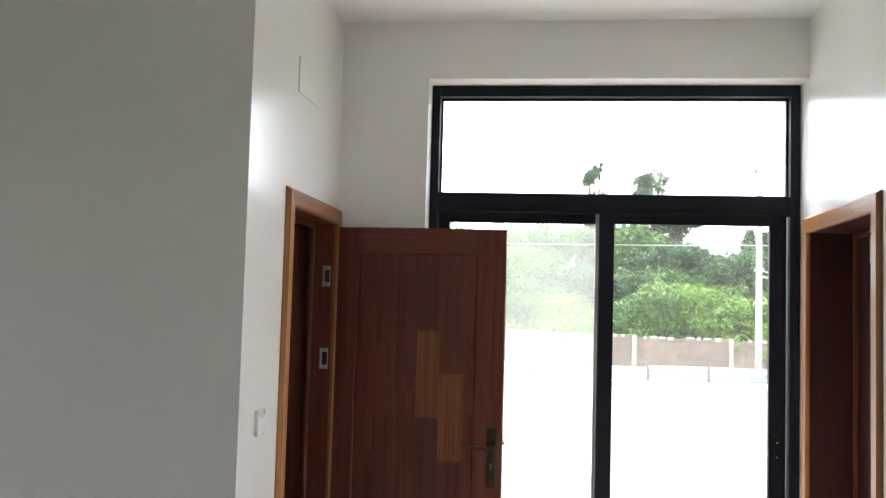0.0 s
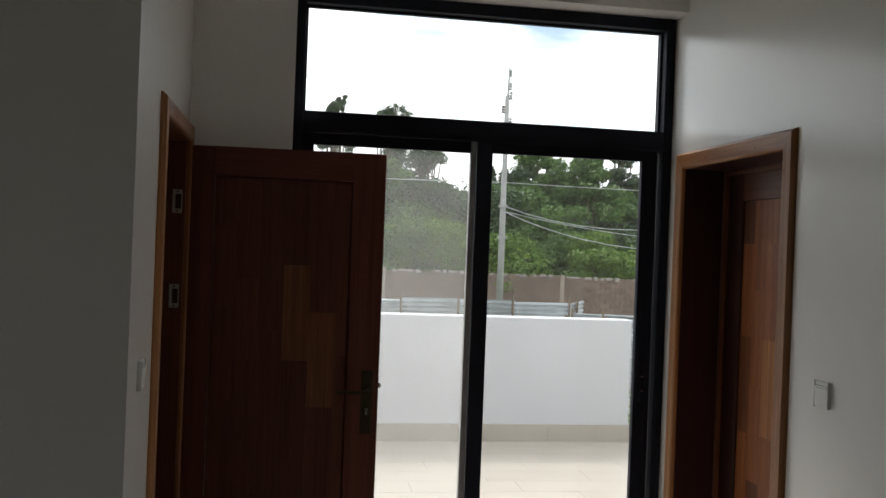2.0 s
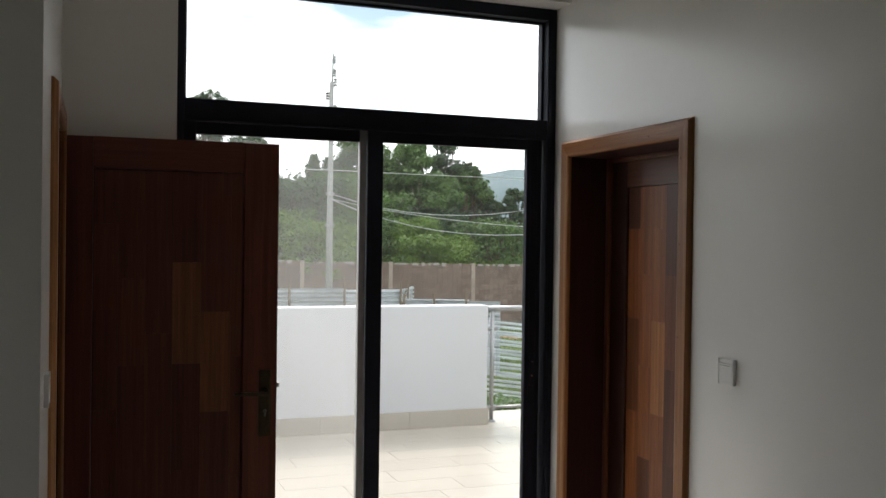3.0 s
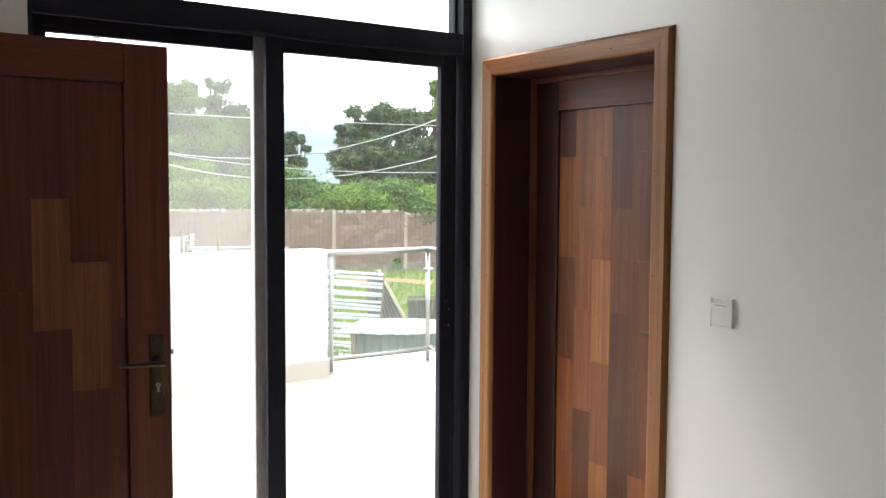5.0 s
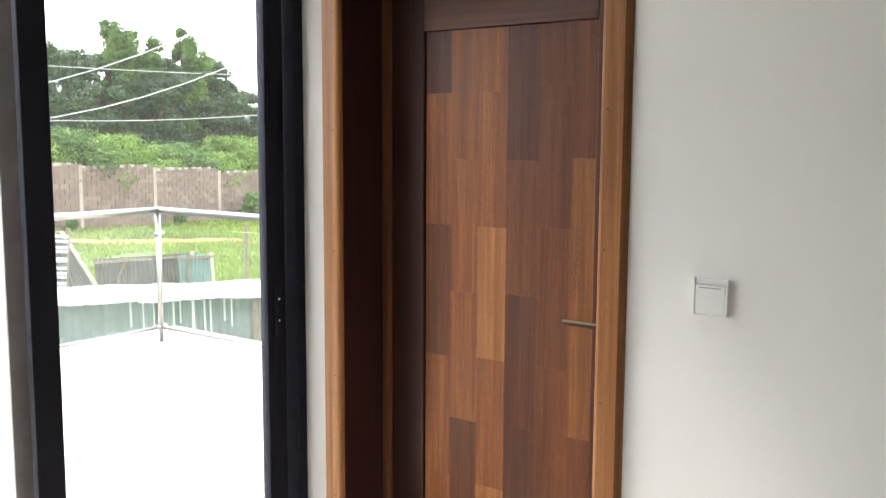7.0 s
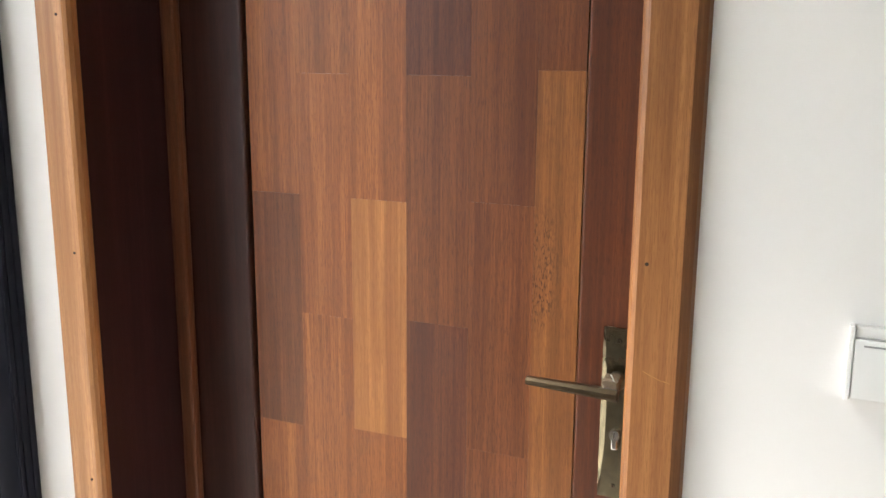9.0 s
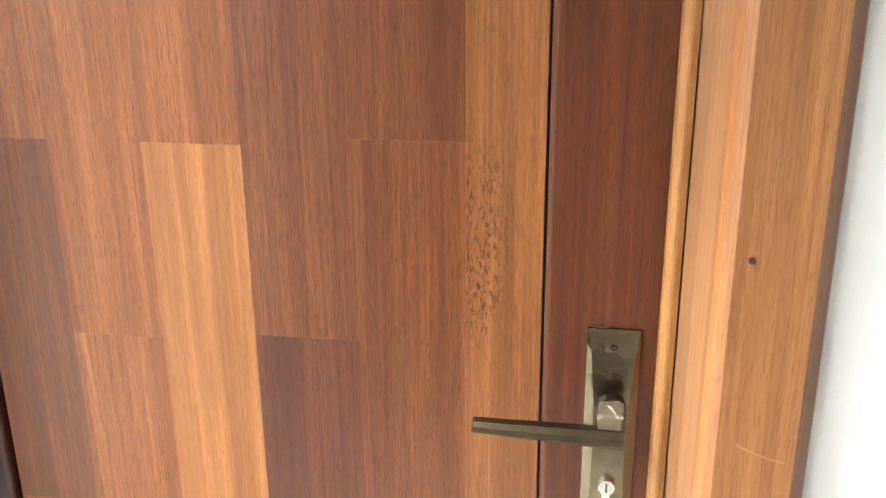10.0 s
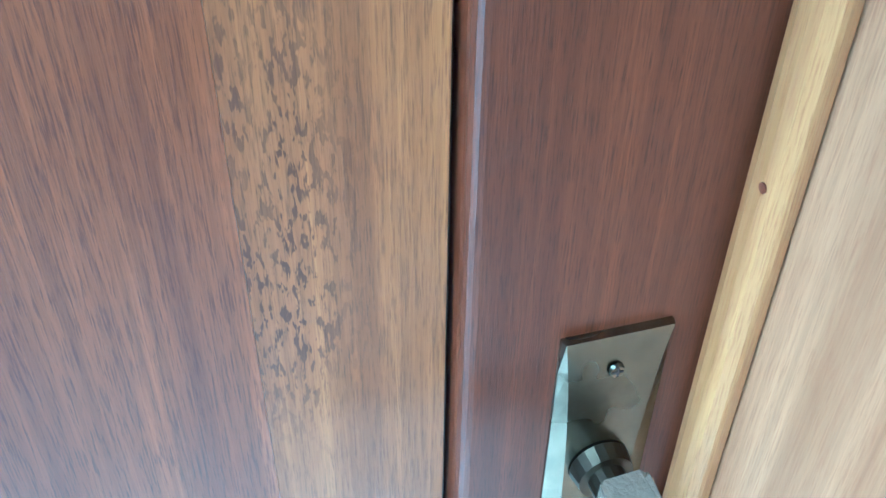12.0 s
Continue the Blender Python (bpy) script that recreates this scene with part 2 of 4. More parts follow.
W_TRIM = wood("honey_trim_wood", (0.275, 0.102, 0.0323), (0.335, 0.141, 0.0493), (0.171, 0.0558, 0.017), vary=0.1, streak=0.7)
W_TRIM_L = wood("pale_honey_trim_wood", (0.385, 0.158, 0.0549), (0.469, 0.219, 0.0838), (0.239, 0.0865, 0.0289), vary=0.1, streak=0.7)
W_TRIM_H = wood("honey_trim_wood_across", (0.275, 0.102, 0.0323), (0.335, 0.141, 0.0493), (0.171, 0.0558, 0.017), axis=1, vary=0.1, streak=0.7)
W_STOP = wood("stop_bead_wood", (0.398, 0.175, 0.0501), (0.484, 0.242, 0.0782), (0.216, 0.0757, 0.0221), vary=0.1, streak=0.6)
# far and head stops: darker copy of the bead beside the shaded jamb
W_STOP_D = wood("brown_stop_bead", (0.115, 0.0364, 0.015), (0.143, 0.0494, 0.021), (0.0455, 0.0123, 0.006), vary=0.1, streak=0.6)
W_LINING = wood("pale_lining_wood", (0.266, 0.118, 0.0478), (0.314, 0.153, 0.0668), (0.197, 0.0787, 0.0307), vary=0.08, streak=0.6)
P_GOLD = wood("golden_plank", (0.379, 0.129, 0.033), (0.466, 0.179, 0.0495), (0.174, 0.0512, 0.0139), vary=0.16, streak=0.75, pore_mix=0.5)
P_TAN = wood("tan_plank", (0.285, 0.0806, 0.0186), (0.357, 0.113, 0.0272), (0.0852, 0.0231, 0.00849), vary=0.2, pore_mix=0.7)
P_RED = wood("red_plank", (0.152, 0.0393, 0.00988), (0.199, 0.0605, 0.0155), (0.0446, 0.011, 0.00566), vary=0.18, pore_mix=0.7)
P_DARK = wood("dark_plank", (0.107, 0.026, 0.00891), (0.135, 0.0372, 0.0123), (0.0308, 0.00789, 0.00548), vary=0.14, pore_mix=0.7)
P_FIG = wood("figured_plank", (0.237, 0.0775, 0.0184), (0.295, 0.11, 0.0283), (0.0484, 0.0137, 0.00566), flecks=True, vary=0.12, streak=0.85, pore_mix=0.5)
K_DARK = wood("stained_dark_plank", (0.115, 0.031, 0.021), (0.145, 0.041, 0.026), (0.045, 0.012, 0.009), vary=0.1)
K_RED = wood("stained_red_plank", (0.14, 0.038, 0.022), (0.18, 0.052, 0.029), (0.055, 0.014, 0.01), vary=0.14)
K_TAN = wood("stained_tan_plank", (0.212, 0.0723, 0.0306), (0.255, 0.0952, 0.0399), (0.085, 0.0255, 0.0119), vary=0.08)
K_STILE = wood("stained_stile", (0.13, 0.034, 0.022), (0.165, 0.046, 0.028), (0.05, 0.013, 0.01), vary=0.06, streak=0.6)
K_RAIL = wood("stained_rail", (0.13, 0.034, 0.022), (0.165, 0.046, 0.028), (0.05, 0.013, 0.01), axis=0, vary=0.06, streak=0.6)


# ---- helpers for building ----
def add_box(bm, x0, x1, y0, y1, z0, z1, bev=0.0):
    v = [bm.verts.new(p) for p in ((x0, y0, z0), (x1, y0, z0), (x1, y1, z0), (x0, y1, z0),
                                   (x0, y0, z1), (x1, y0, z1), (x1, y1, z1), (x0, y1, z1))]
    fs = [bm.faces.new([v[i] for i in f]) for f in ((3, 2, 1, 0), (4, 5, 6, 7), (0, 1, 5, 4), (1, 2, 6, 5), (2, 3, 7, 6), (3, 0, 4, 7))]
    if bev:
        es = list({e for f in fs for e in f.edges})
        bmesh.ops.bevel(bm, geom=es, offset=bev, segments=2, profile=0.6, affect="EDGES")
    return fs


def add_tube(bm, a, b, r, r2=None, seg=14, caps=True):
    a, b = Vector(a), Vector(b)
    d = b - a
    m = Matrix.Translation((a + b) / 2) @ d.to_track_quat("Z", "Y").to_matrix().to_4x4()
    return bmesh.ops.create_cone(bm, cap_ends=caps, segments=seg, radius1=r, radius2=r if r2 is None else r2, depth=d.length, matrix=m)


def link(name, bm, mat, smooth=False):
    me = bpy.data.meshes.new(name)
    bmesh.ops.recalc_face_normals(bm, faces=bm.faces)
    bm.to_mesh(me)
    bm.free()
    if smooth:
        for p in me.polygons:
            p.use_smooth = True
    me.materials.append(mat)
    return new(name, me)


def part(name, bm, mat, parent, label="", smooth=False):
    ob = link(name, bm, mat, smooth)
    ob.parent = parent
    if label:
        tagged(ob, label)
    return ob


def box_part(name, mat, parent, dims, bev=0.0, label=""):
    bm = bmesh.new()
    add_box(bm, *dims, bev)
    return part(name, bm, mat, parent, label)


def structure(name, mat, boxes, label, category, bev=0.0):
    bm = bmesh.new()
    for b in boxes:
        add_box(bm, *b, bev)
    return tagged(link(name, bm, mat), label, category, kind="structure")


def empty(name, m=None, label="", category="", group="", kind=""):
    ob = new(name)
    if m is not None:
        ob.matrix_world = m
    return tagged(ob, label, category, group, kind)


# ---- plan ----
XL, YW, HC = -2.25, -0.17, 3.12          # left wall face, window wall face, ceiling
DL = 2.095                               # door head
Y0, Y1 = -1.085, -0.195                  # right door jambs
L0, L1 = -0.995, -0.228                  # left door jambs
WX0, WZ1 = -1.812, 2.832                  # balcony door opening
YC = -1.53                               # corner of the hall and the room

structure("floor", FLOOR, [(-7.2, 0.3, -9.2, 0.12, -0.25, 0.0)], "cream tiled indoor floor", "floor")
structure("ceiling", CEIL, [(-7.2, 0.5, -9.2, 0.14, HC, HC + 0.25)], "plain white plaster ceiling", "ceiling")
structure("wall_right", WALL, [(0.0, 0.26, -9.0, Y0 - 0.004, 0, HC), (0.0, 0.26, Y1 + 0.004, 0.12, 0, HC), (0.0, 0.26, Y0 - 0.004, Y1 + 0.004, DL + 0.004, HC)],
          "satin white painted wall with a door opening", "wall")
structure("wall_window", WALL, [(XL, WX0, YW, 0.12, 0, HC), (WX0, 0.0, YW, 0.12, WZ1, HC)], "white wall around the balcony door", "wall")
structure("wall_left", WALL, [(XL - 0.25, XL, YC, L0 - 0.004, 0, HC), (XL - 0.25, XL, L1 + 0.004, 0.12, 0, HC), (XL - 0.25, XL, L0 - 0.004, L1 + 0.004, DL + 0.004, HC)],
          "white wall of the hall with a door opening", "wall")
structure("wall_facing", WALL, [(-7.0, XL - 0.25, YC, YC + 0.25, 0, HC)], "white wall of the room beside the hall", "wall")
structure("wall_west", WALL, [(-7.2, -7.0, -9.0, -6.2, 0, HC), (-7.2, -7.0, -4.4, YC + 0.25, 0, HC), (-7.2, -7.0, -6.2, -4.4, 0, 0.9), (-7.2, -7.0, -6.2, -4.4, 2.5, HC)],
          "plain white wall with a window opening", "wall")
structure("wall_back", WALL, [(-7.0, 0.0, -9.2, -9.0, 0, HC)], "plain white wall behind", "wall")
structure("wall_side_room", WALL, [(XL - 1.6, XL - 1.5, YC + 0.25, 0.12, 0, HC), (XL - 1.5, XL - 0.25, 0.02, 0.12, 0, HC)], "plain white wall of the side room", "wall")
structure("wall_next_room", WALL, [(1.3, 1.4, -2.0, 0.3, 0, HC), (0.26, 1.3, -2.0, -1.9, 0, HC), (0.26, 1.3, 0.12, 0.3, 0, HC)], "plain wall behind the shut door", "wall")


# ---- door frames ----
def door_frame(name, side, x_face, ya, yb, depth, stop_x, jamb_mat, label):
    """Lining, stops and mitred architrave of a doorway in a wall that faces along x. side: +1 if the wall lies towards +x."""
    root = empty(name, None, label, "door frame", kind="structure")
    s = side
    z1, w, p = DL, 0.079, 0.021

    def xs(a, b):
        return tuple(sorted((x_face + s * a, x_face + s * b)))

    t = 0.03
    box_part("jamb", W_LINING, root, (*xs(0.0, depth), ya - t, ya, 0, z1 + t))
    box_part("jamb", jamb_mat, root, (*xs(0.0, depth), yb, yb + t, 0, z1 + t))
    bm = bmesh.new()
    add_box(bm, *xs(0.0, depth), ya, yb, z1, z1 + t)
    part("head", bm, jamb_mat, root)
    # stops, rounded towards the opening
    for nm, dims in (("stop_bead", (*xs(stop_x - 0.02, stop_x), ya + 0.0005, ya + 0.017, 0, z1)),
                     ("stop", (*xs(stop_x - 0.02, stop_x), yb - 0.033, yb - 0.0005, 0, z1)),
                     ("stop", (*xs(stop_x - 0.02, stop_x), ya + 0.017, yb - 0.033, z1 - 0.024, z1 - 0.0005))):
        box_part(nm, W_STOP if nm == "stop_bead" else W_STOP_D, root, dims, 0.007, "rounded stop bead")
    # architrave profile, mitred at the head: pairs of (width from the inner edge, proud)
    prof = ((0.0, 0.0), (0.0, p * 0.55), (0.004, p * 0.86), (0.011, p), (w - 0.014, p), (w - 0.003, p * 0.42), (w, 0.0))
    xf = x_face - s * 0.0006

    def strip(points_a, points_b, mat):
        bm = bmesh.new()
        va = [bm.verts.new(q) for q in points_a]
        vb = [bm.verts.new(q) for q in points_b]
        n = len(va)
        for i in range(n):
            j = (i + 1) % n
            bm.faces.new((va[i], va[j], vb[j], vb[i]))
        bm.faces.new(va)
        bm.faces.new(vb[::-1])
        return part("architrave", bm, mat, root)

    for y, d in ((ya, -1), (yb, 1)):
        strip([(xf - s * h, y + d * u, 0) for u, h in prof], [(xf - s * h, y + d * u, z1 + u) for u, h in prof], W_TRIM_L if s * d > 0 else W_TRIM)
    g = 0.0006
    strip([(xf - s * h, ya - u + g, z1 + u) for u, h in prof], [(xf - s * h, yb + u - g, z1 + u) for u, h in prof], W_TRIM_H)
    # punched nail heads
    for y, d in ((ya, -1), (yb, 1)):
        for z in ((0.52, 0.928, 1.333, 1.69, 2.02) if d < 0 else (0.46, 0.859, 1.26, 1.64, 2.0)):
            bm = bmesh.new()
            c = Vector((xf - s * p, y + d * 0.022, z))
            add_tube(bm, c - Vector((s * 0.0012, 0, 0)), c + Vector((s * 0.003, 0, 0)), 0.0024, seg=8)
            part("nail_hole", bm, DARK, root)
    for y in (ya + 0.2, ya + 0.64):
        bm = bmesh.new()
        c = Vector((xf - s * p, y, z1 + 0.03))
        add_tube(bm, c - Vector((s * 0.0012, 0, 0)), c + Vector((s * 0.003, 0, 0)), 0.003, seg=8)
        part("nail_hole", bm, DARK, root)
    return root


FRAME1 = door_frame("door_frame_1", 1, 0.0, Y0, Y1, 0.26, 0.208, W_JAMB_SHADED, "honey-coloured wooden door frame in the white wall, far jamb coloured as shaded")
FRAME2 = door_frame("door_frame_2", -1, XL, L0, L1, 0.25, 0.115, K_RED, "honey-coloured wooden door frame with dark jambs and bare hinge plates")


bm = bmesh.new()
pts = [(-1.109, 1.195), (-1.120, 1.190), (-1.131, 1.186), (-1.144, 1.183)]
vs = [[bm.verts.new((-0.0222, y, z + k * 0.0004)) for k in (-1, 1)] for y, z in pts]
for c, d in zip(vs, vs[1:]):
    bm.faces.new((c[0], d[0], d[1], c[1]))
part("scratch", bm, W_STOP, FRAME1, "pale scratch across the wood")
bm = bmesh.new()
add_tube(bm, (0.194, Y0 + 0.0170, 1.252), (0.194, Y0 + 0.0176, 1.252), 0.0022, seg=10)
part("knot", bm, P_DARK, FRAME1)


# ---- door leaves ----
def lever_set(root, u, z, sign, plate_z0, plate_z1, film):
    """Waisted back plate, lever, cylinder. u: plate centre along the leaf; sign: way the lever points."""
    brass = BRASS if film else BRASS_D
    bm = bmesh.new()
    rows = 16
    ring = []
    for i in range(rows + 1):
        f = i / rows
        zz = plate_z0 + (plate_z1 - plate_z0) * f
        w, inner = 0.0255, 0.0245 - 0.0085 * math.sin(math.pi * f) ** 0.75
        ring.append([bm.verts.new(q) for q in ((u - w, 0.0, zz), (u - w, -0.002, zz), (u - inner, -0.0048, zz),
                                               (u + inner, -0.0048, zz), (u + w, -0.002, zz), (u + w, 0.0, zz))])
    for a, b in zip(ring, ring[1:]):
        for k in range(5):
            bm.faces.new((a[k], a[k + 1], b[k + 1], b[k]))
    bm.faces.new(ring[0])
    bm.faces.new(ring[-1][::-1])
    plate = part("handle_plate", bm, brass, root, "antique brass waisted handle plate")
    for zz in (plate_z1 - 0.02, plate_z0 + 0.02):
        bm = bmesh.new()
        add_tube(bm, (u, -0.0054, zz), (u, -0.0070, zz), 0.0038, 0.0032, 14)
        part("screw", bm, brass, plate)
        bm = bmesh.new()
        add_box(bm, u - 0.0026, u + 0.0026, -0.0073, -0.0068, zz - 0.0005, zz + 0.0005)
        add_box(bm, u - 0.0005, u + 0.0005, -0.0074, -0.0069, zz - 0.0026, zz + 0.0026)
        part("screw_slot", bm, DARK, plate)
    # neck and lever in one sweep
    bm = bmesh.new()
    add_tube(bm, (u, -0.0055, z), (u, -0.014, z), 0.0150, 0.0135, 20)
    add_tube(bm, (u, -0.014, z), (u, -0.052, z), 0.0092, 0.0092, 16)
    path = []
    n = 18
    for i in range(n + 1):
        f = i / n
        uu = u - sign * 0.012 + sign * 0.142 * f
        zz = z - 0.005 + 0.006 * f - 0.003 * f * f
        yy = -0.056 - 0.004 * math.sin(f * math.pi * 0.5) + 0.004 * f * f
        hh = 0.0088 - 0.0032 * f
        tt = 0.0098 - 0.0022 * f
        path.append([bm.verts.new(q) for q in ((uu, yy + tt, zz - hh * 0.85), (uu, yy - tt * 0.6, zz - hh), (uu, yy - tt, zz - hh * 0.4), (uu, yy - tt, zz + hh * 0.4),
                                               (uu, yy - tt * 0.4, zz + hh), (uu, yy + tt, zz + hh * 0.85))])
    for a, b in zip(path, path[1:]):
        for k in range(6):
            bm.faces.new((a[k], a[(k + 1) % 6], b[(k + 1) % 6], b[k]))
    bm.faces.new(path[0])
    bm.faces.new(path[-1][::-1])
    lever = part("lever", bm, BRASS_D, root, "antique brass lever handle")
    if film:
        # crumpled protective film on the hub, with a pale torn edge
        bm = bmesh.new()
        add_box(bm, u - 0.0125, u + 0.0125, -0.056, -0.026, z - 0.004, z + 0.0185, 0.004)
        rng = random.Random(5)
        for v in bm.verts:
            v.co += Vector((rng.uniform(-1, 1), rng.uniform(-1, 1), rng.uniform(-1, 1))) * 0.0013
        part("film", bm, FILM, lever, "crumpled clear protective film")
        bm = bmesh.new()
        flap = [bm.verts.new(q) for q in ((u - 0.0045, -0.040, z + 0.0200), (u - 0.0010, -0.041, z + 0.0205), (u + 0.0075, -0.0575, z + 0.0165), (u + 0.0045, -0.0580, z + 0.0172), (u + 0.0010, -0.0500, z + 0.0195))]
        bm.faces.new((flap[0], flap[1], flap[4]))
        bm.faces.new((flap[1], flap[2], flap[3], flap[4]))
        bmesh.ops.solidify(bm, geom=bm.faces[:], thickness=0.0006)
        part("torn_film", bm, WRAP, lever, "pale scrap of torn film")
    # euro cylinder
    zc = plate_z0 + (plate_z1 - plate_z0) * 0.385
    bm = bmesh.new()
    add_tube(bm, (u, -0.004, zc), (u, -0.0125, zc), 0.0086, 0.0084, 20)
    add_box(bm, u - 0.0048, u + 0.0048, -0.0118, -0.004, zc - 0.0235, zc - 0.004, 0.0016)
    cyl = part("lock_cylinder", bm, CHROME, root, "bright lock cylinder")
    bm = bmesh.new()
    add_box(bm, u - 0.0009, u + 0.0009, -0.0130, -0.0124, zc - 0.005, zc + 0.005)
    part("keyway", bm, DARK, cyl)


def door_leaf(name, m, width, u_panel, z_panel, splits, columns, label, handle, stile_mat, rail_mat, hinge_mat):
    """A leaf in its own frame: u along x from the hinge, its face at y = 0 looking to -y. columns: lists of (bottom, top, material)."""
    root = empty(name, m, label, "door", kind="structure")
    a, b = u_panel
    top = DL - 0.012
    z0 = 0.012
    rec = 0.011
    thick = 0.042
    # stiles and rails, with an eased edge to the panel
    def member(nm, dims, mat):
        bm = bmesh.new()
        add_box(bm, *dims)
        es = [e for e in bm.edges if all(abs(v.co.y) < 1e-6 for v in e.verts)]
        bmesh.ops.bevel(bm, geom=es, offset=0.006, segments=4, profile=0.5, affect="EDGES")
        part(nm, bm, mat, root, smooth=False)

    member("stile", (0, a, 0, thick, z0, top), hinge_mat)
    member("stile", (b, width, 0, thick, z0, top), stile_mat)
    member("top_rail", (a + 0.0004, b - 0.0004, 0.0004, thick, z_panel[1], top), rail_mat)
    member("bottom_rail", (a + 0.0004, b - 0.0004, 0.0004, thick, z0, z_panel[0]), rail_mat)
    # planks of the panel, standing off the stiles by a dark joint
    bm = bmesh.new()
    add_box(bm, a, b, rec + 0.008, thick - 0.006, z_panel[0], z_panel[1])
    part("panel_core", bm, W_JAMB_SHADED, root)
    j = 0.0032
    edges = [a + j, *splits, b - j]
    for i, col in enumerate(columns):
        for zb, zt, mat in col:
            bm = bmesh.new()
            zb2, zt2 = max(zb, z_panel[0] + j), min(zt, z_panel[1] - j)
            add_box(bm, edges[i] + 0.00008, edges[i + 1] - 0.00008, rec, rec + 0.0075, zb2 + 0.00008, zt2 - 0.00008)
            part("plank", bm, mat, root)
    lever_set(root, *handle)
    return root


R_COLS = [  # from the hinge side
    [(0.1, 0.52, P_TAN), (0.52, 0.915, P_TAN), (0.915, 1.343, P_RED), (1.343, 1.757, P_TAN), (1.757, 2.0, P_DARK)],
    [(0.1, 0.30, P_TAN), (0.30, 0.714, P_RED), (0.714, 1.13, P_TAN), (1.13, 1.55, P_TAN), (1.55, 2.0, P_TAN)],
    [(0.1, 0.51, P_GOLD), (0.51, 0.927, P_TAN), (0.927, 1.343, P_GOLD), (1.343, 1.756, P_TAN), (1.756, 2.0, P_TAN)],
    [(0.1, 0.31, P_RED), (0.31, 0.725, P_DARK), (0.725, 1.141, P_DARK), (1.141, 1.55, P_RED), (1.55, 2.0, P_DARK)],
    [(0.1, 0.51, P_TAN), (0.51, 0.93, P_RED), (0.93, 1.352, P_RED), (1.352, 1.77, P_RED), (1.77, 2.0, P_RED)],
    [(0.1, 0.31, P_RED), (0.31, 0.73, P_RED), (0.73, 1.56, P_FIG), (1.56, 2.0, P_RED)],
]
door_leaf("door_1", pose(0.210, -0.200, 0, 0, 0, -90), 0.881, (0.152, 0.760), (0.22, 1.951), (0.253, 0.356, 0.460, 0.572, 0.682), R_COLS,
          "shut varnished hardwood door with mixed red-brown and golden planks", (0.828, 1.095, -1, 0.900, 1.178, True), W_STILE, W_RAIL, W_STILE_SHADED)
D, R = K_DARK, K_RED
L_COLS = [
    [(0.1, 0.5, D), (0.5, 1.0, R), (1.0, 1.4, R), (1.4, 1.74, R), (1.74, 2.0, D)],
    [(0.1, 0.76, R), (0.76, 1.173, D), (1.173, 1.52, R), (1.52, 2.0, R)],
    [(0.1, 0.6, D), (0.6, 1.3, R), (1.3, 2.0, D)],
    [(0.1, 0.74, D), (0.74, 1.175, D), (1.175, 1.587, K_TAN), (1.587, 2.0, D)],
    [(0.1, 0.55, R), (0.55, 0.975, D), (0.975, 1.385, K_TAN), (1.385, 2.0, D)],
    [(0.1, 0.7, R), (0.7, 1.2, R), (1.2, 1.98, R)],
]
LEAF2 = door_leaf("door_2", pose(-2.238, -0.217, 0, 0, 0, -2.6), 0.835, (0.108, 0.692), (0.22, 1.958), (0.203, 0.301, 0.412, 0.524, 0.642), L_COLS,
                  "open dark hardwood door with a few lighter planks", (0.785, 1.055, -1, 0.866, 1.142, False), K_STILE, K_RAIL, K_STILE)
box_part("latch", CHROME, LEAF2, (0.8355, 0.846, 0.012, 0.024, 1.065, 1.085), 0.002, "bright latch bolt")
for z in (1.84, 1.44, 0.35):
    bm = bmesh.new()
    add_box(bm, XL - 0.052, XL - 0.012, L1 - 0.0035, L1 - 0.0002, z - 0.05, z + 0.05, 0.0008)
    pl = part("hinge_plate", bm, HINGE, FRAME2, "bare zinc hinge plate")
    bm = bmesh.new()
    add_box(bm, XL - 0.040, XL - 0.016, L1 - 0.0046, L1 - 0.0034, z - 0.031, z + 0.031)
    part("hinge_recess", bm, DARK, pl)
    for dz in (-0.041, 0.041):
        bm = bmesh.new()
        add_tube(bm, (XL - 0.032, L1 - 0.0030, z + dz), (XL - 0.032, L1 - 0.0048, z + dz), 0.0042, seg=10)
        part("screw", bm, DARK, pl)

# ---- balcony door and window over it ----
win = empty("window_1", None, "black aluminium sliding balcony door with a fixed light above", "window", kind="structure")
FY0, FY1 = -0.030, 0.085
wx1 = -0.003
for dims in ((WX0, WX0 + 0.042, FY0, FY1, 0.0, WZ1), (wx1 - 0.046, wx1, FY0, FY1, 0.0, WZ1), (WX0 + 0.042, wx1 - 0.046, FY0, FY1, WZ1 - 0.056, WZ1),
             (WX0 + 0.042, wx1 - 0.046, FY0, FY1, 2.196, 2.285), (WX0 + 0.042, wx1 - 0.046, FY0, FY1, 0.0, 0.05)):
    box_part("window_frame", ALU, win, dims, 0.003)
for dims in ((WX0 + 0.042, WX0 + 0.052, 0.02, 0.05, 2.285, WZ1 - 0.056), (wx1 - 0.056, wx1 - 0.046, 0.02, 0.05, 2.285, WZ1 - 0.056),
             (WX0 + 0.042, wx1 - 0.046, 0.02, 0.05, WZ1 - 0.066, WZ1 - 0.056), (WX0 + 0.042, wx1 - 0.046, 0.02, 0.05, 2.285, 2.293)):
    box_part("glazing_bead", ALU, win, dims, 0.002)
fixed = box_part("pane", GLASS, win, (WX0 + 0.045, wx1 - 0.05, 0.032, 0.038, 2.288, WZ1 - 0.06), 0.0, "clear pane of the upper light")
fixed.visible_shadow = False
box_part("track_lip", ALU, win, (WX0 + 0.042, wx1 - 0.046, -0.036, -0.030, 2.186, 2.200), 0.002)


